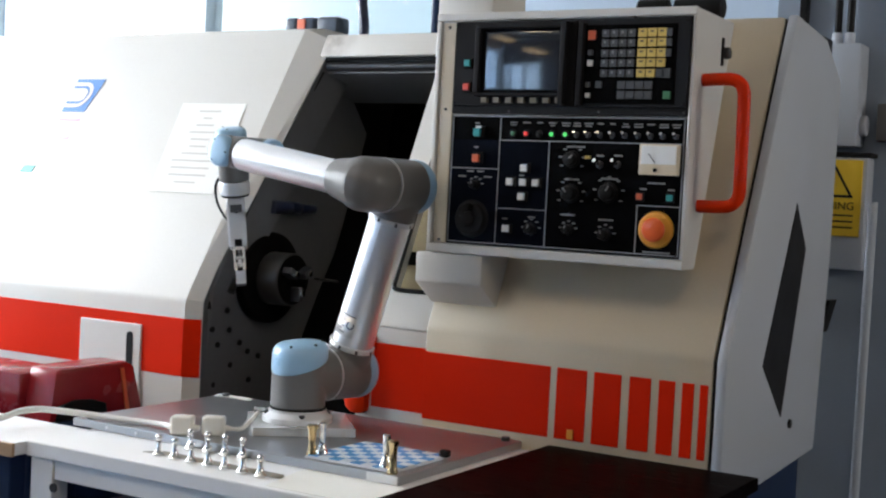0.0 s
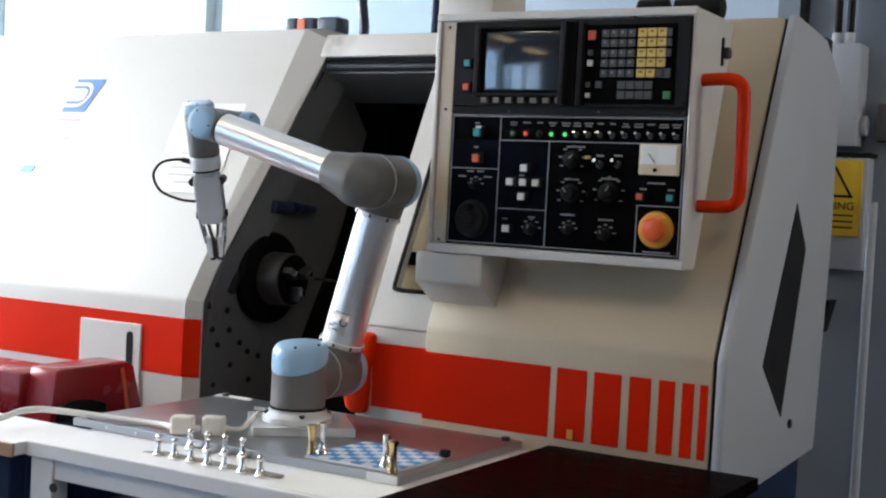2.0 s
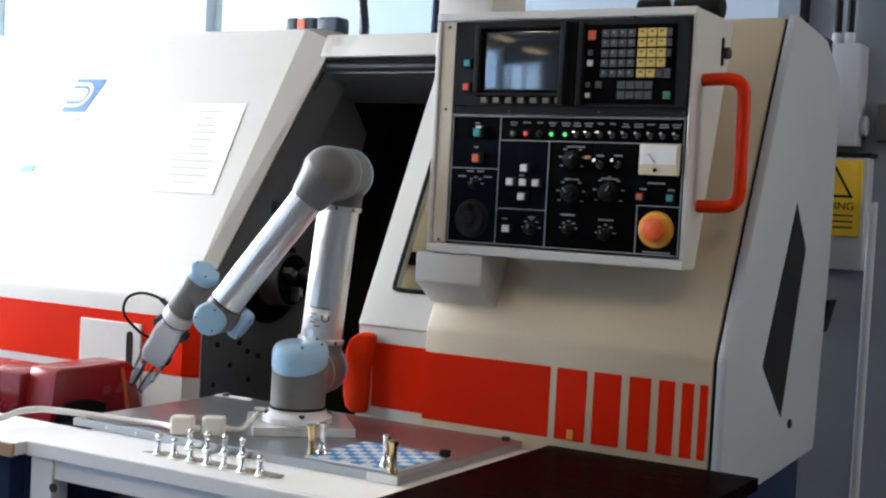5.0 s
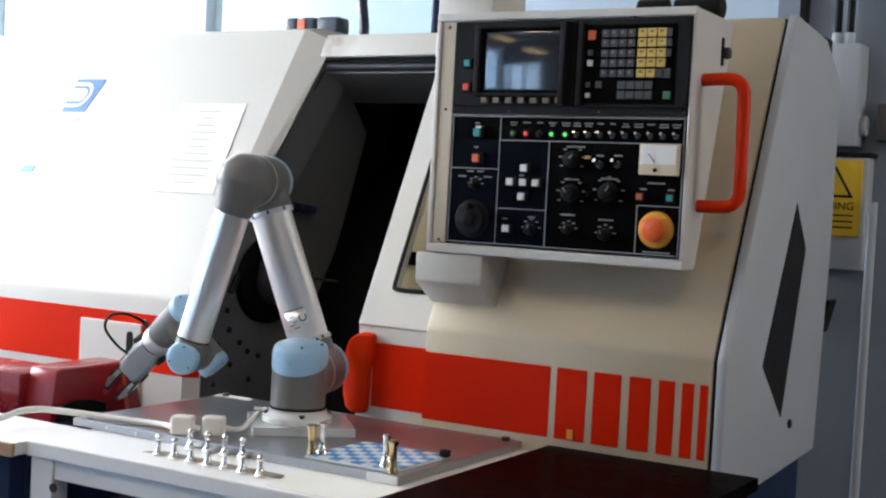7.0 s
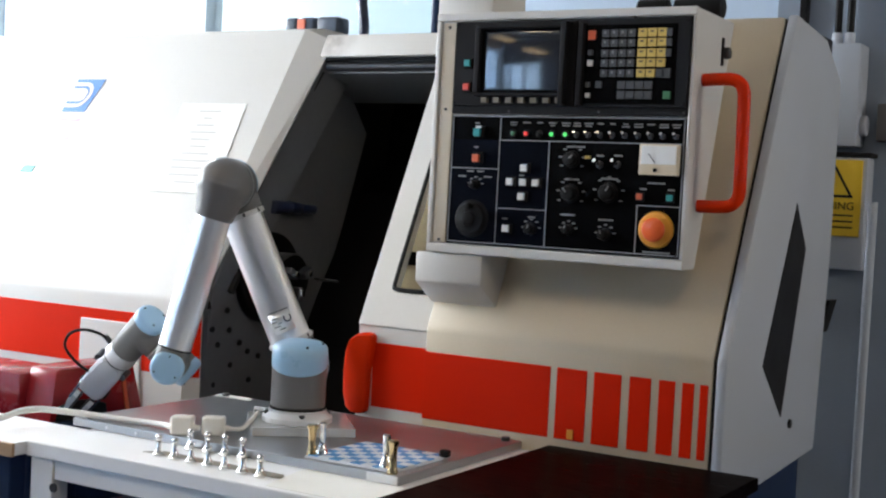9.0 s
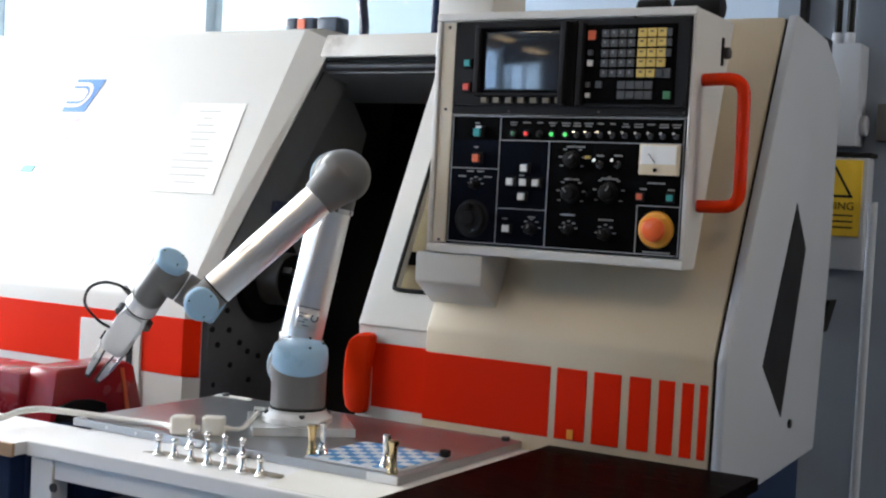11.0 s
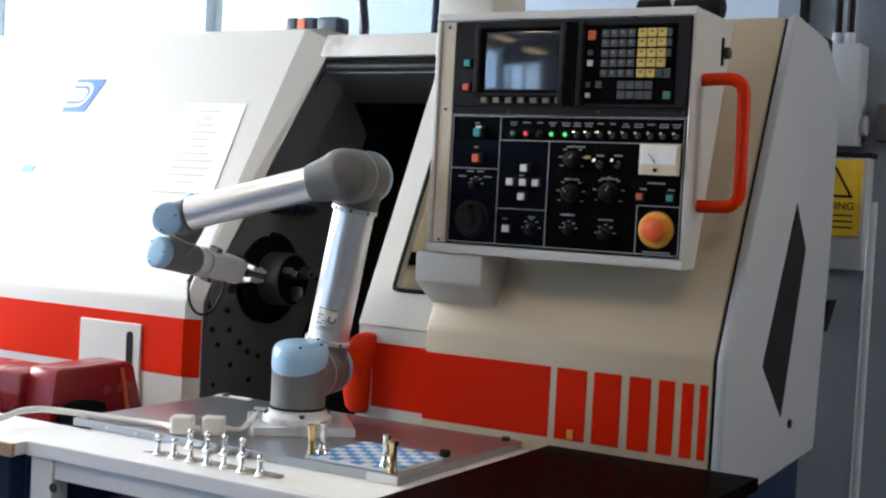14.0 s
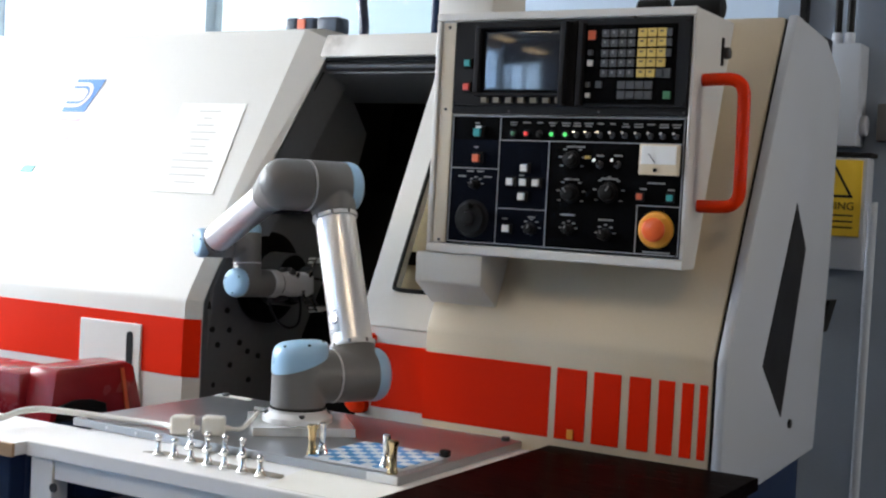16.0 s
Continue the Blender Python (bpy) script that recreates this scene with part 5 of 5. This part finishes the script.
def finger(s):
    """One finger on the side s: slotted knuckle, inner link and padded fingertip, each about its own pivot."""
    flip = Matrix.Diagonal((s, 1, 1, 1))

    def turned(name, bm, mat, parent, label=""):
        bmesh.ops.transform(bm, matrix=flip, verts=bm.verts)
        return part(name, bm, mat, parent, label)

    bm = box(0.004, 0.010, -0.0135, -0.0075, -0.004, 0.054, 0.001)
    box(0.004, 0.010, 0.0075, 0.0135, -0.004, 0.054, 0.001, bm)
    for z in (-0.004, 0.020, 0.045):
        box(0.004, 0.010, -0.0077, 0.0077, z, z + 0.009, 0.001, bm)
    k = turned("knuckle", bm, BRIGHT, gripper, "slotted bright metal knuckle")
    turned("pivot_pin", rod((0.003, -0.015, 0.0), (0.003, 0.015, 0.0), 0.004, seg=12), STEEL, k)
    bm = box(-0.010, -0.006, -0.009, -0.004, 0.004, 0.052, 0.001)
    box(-0.010, -0.006, 0.004, 0.009, 0.004, 0.052, 0.001, bm)
    turned("inner_link", bm, STEEL, k, "grey inner link")
    bm = prism([(-0.006, -0.011, -0.010), (0.008, -0.011, -0.010), (0.008, -0.011, 0.012), (0.001, -0.011, 0.040), (-0.006, -0.011, 0.040)], (0, 0.022, 0), 0.0015)
    tip = turned("fingertip", bm, GRIPPER_METAL, gripper, "silver fingertip")
    turned("pad", box(-0.0105, -0.0062, -0.0105, 0.0105, -0.004, 0.040, 0.001), FINGER_RUBBER, tip, "dark rubber fingertip pad")
    turned("tip_cap", box(-0.0108, 0.0012, -0.0115, 0.0115, 0.0385, 0.045, 0.001), FINGER_RUBBER, tip)
    turned("stop_block", box(0.0078, 0.0105, -0.006, 0.006, -0.006, 0.006, 0.0005), BLACK, tip)
    return k, tip


finger_left, finger_right = finger(-1), finger(1)

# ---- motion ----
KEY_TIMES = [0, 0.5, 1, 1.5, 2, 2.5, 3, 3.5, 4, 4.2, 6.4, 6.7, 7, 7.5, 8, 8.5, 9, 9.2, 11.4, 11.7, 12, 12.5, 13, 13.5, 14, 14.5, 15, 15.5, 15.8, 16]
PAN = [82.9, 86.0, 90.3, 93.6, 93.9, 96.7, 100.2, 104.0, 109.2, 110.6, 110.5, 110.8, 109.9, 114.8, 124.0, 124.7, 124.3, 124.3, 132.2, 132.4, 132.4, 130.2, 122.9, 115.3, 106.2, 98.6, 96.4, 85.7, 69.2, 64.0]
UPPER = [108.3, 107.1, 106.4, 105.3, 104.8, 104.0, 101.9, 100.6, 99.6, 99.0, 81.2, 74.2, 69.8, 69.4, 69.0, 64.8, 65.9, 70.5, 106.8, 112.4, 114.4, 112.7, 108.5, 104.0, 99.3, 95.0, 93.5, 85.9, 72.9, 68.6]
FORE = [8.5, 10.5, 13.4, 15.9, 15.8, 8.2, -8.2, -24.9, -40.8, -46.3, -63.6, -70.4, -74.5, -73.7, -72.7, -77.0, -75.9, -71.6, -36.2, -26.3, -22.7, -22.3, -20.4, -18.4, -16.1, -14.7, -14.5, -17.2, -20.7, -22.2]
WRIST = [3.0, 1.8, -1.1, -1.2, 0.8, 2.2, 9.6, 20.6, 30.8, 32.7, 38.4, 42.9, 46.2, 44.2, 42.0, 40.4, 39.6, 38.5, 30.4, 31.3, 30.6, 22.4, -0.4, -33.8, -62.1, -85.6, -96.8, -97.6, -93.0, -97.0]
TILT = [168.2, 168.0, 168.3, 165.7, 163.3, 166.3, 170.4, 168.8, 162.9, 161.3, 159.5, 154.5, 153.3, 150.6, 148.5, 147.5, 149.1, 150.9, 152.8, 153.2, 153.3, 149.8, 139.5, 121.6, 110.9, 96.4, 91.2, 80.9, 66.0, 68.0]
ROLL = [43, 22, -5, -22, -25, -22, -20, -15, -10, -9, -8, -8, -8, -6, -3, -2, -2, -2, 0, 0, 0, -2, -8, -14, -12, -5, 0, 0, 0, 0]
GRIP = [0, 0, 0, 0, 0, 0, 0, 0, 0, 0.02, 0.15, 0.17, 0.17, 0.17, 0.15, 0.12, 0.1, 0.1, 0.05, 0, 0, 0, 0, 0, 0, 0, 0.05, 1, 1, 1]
BASE_STEPS = 81


def smooth_at(values, t):
    """Value at t of a smooth line through the key times."""
    k = KEY_TIMES
    i = max(0, min(len(k) - 2, next((j for j in range(len(k) - 1) if t <= k[j + 1]), len(k) - 2)))

    def rate(j):
        if j == 0 or j == len(k) - 1:
            return 0.0
        a, b = (values[j] - values[j - 1]) / (k[j] - k[j - 1]), (values[j + 1] - values[j]) / (k[j + 1] - k[j])
        if a * b <= 0:
            return 0.0
        h0, h1 = k[j] - k[j - 1], k[j + 1] - k[j]
        w0, w1 = 2 * h1 + h0, h1 + 2 * h0
        return (w0 + w1) / (w0 / a + w1 / b)

    h = k[i + 1] - k[i]
    s = (t - k[i]) / h
    return ((2 * s ** 3 - 3 * s * s + 1) * values[i] + (s ** 3 - 2 * s * s + s) * h * rate(i) + (3 * s * s - 2 * s ** 3) * values[i + 1] + (s ** 3 - s * s) * h * rate(i + 1))


def from_axes(o, x, y, z):
    return Matrix((( x[0], y[0], z[0], o[0]), (x[1], y[1], z[1], o[1]), (x[2], y[2], z[2], o[2]), (0, 0, 0, 1)))


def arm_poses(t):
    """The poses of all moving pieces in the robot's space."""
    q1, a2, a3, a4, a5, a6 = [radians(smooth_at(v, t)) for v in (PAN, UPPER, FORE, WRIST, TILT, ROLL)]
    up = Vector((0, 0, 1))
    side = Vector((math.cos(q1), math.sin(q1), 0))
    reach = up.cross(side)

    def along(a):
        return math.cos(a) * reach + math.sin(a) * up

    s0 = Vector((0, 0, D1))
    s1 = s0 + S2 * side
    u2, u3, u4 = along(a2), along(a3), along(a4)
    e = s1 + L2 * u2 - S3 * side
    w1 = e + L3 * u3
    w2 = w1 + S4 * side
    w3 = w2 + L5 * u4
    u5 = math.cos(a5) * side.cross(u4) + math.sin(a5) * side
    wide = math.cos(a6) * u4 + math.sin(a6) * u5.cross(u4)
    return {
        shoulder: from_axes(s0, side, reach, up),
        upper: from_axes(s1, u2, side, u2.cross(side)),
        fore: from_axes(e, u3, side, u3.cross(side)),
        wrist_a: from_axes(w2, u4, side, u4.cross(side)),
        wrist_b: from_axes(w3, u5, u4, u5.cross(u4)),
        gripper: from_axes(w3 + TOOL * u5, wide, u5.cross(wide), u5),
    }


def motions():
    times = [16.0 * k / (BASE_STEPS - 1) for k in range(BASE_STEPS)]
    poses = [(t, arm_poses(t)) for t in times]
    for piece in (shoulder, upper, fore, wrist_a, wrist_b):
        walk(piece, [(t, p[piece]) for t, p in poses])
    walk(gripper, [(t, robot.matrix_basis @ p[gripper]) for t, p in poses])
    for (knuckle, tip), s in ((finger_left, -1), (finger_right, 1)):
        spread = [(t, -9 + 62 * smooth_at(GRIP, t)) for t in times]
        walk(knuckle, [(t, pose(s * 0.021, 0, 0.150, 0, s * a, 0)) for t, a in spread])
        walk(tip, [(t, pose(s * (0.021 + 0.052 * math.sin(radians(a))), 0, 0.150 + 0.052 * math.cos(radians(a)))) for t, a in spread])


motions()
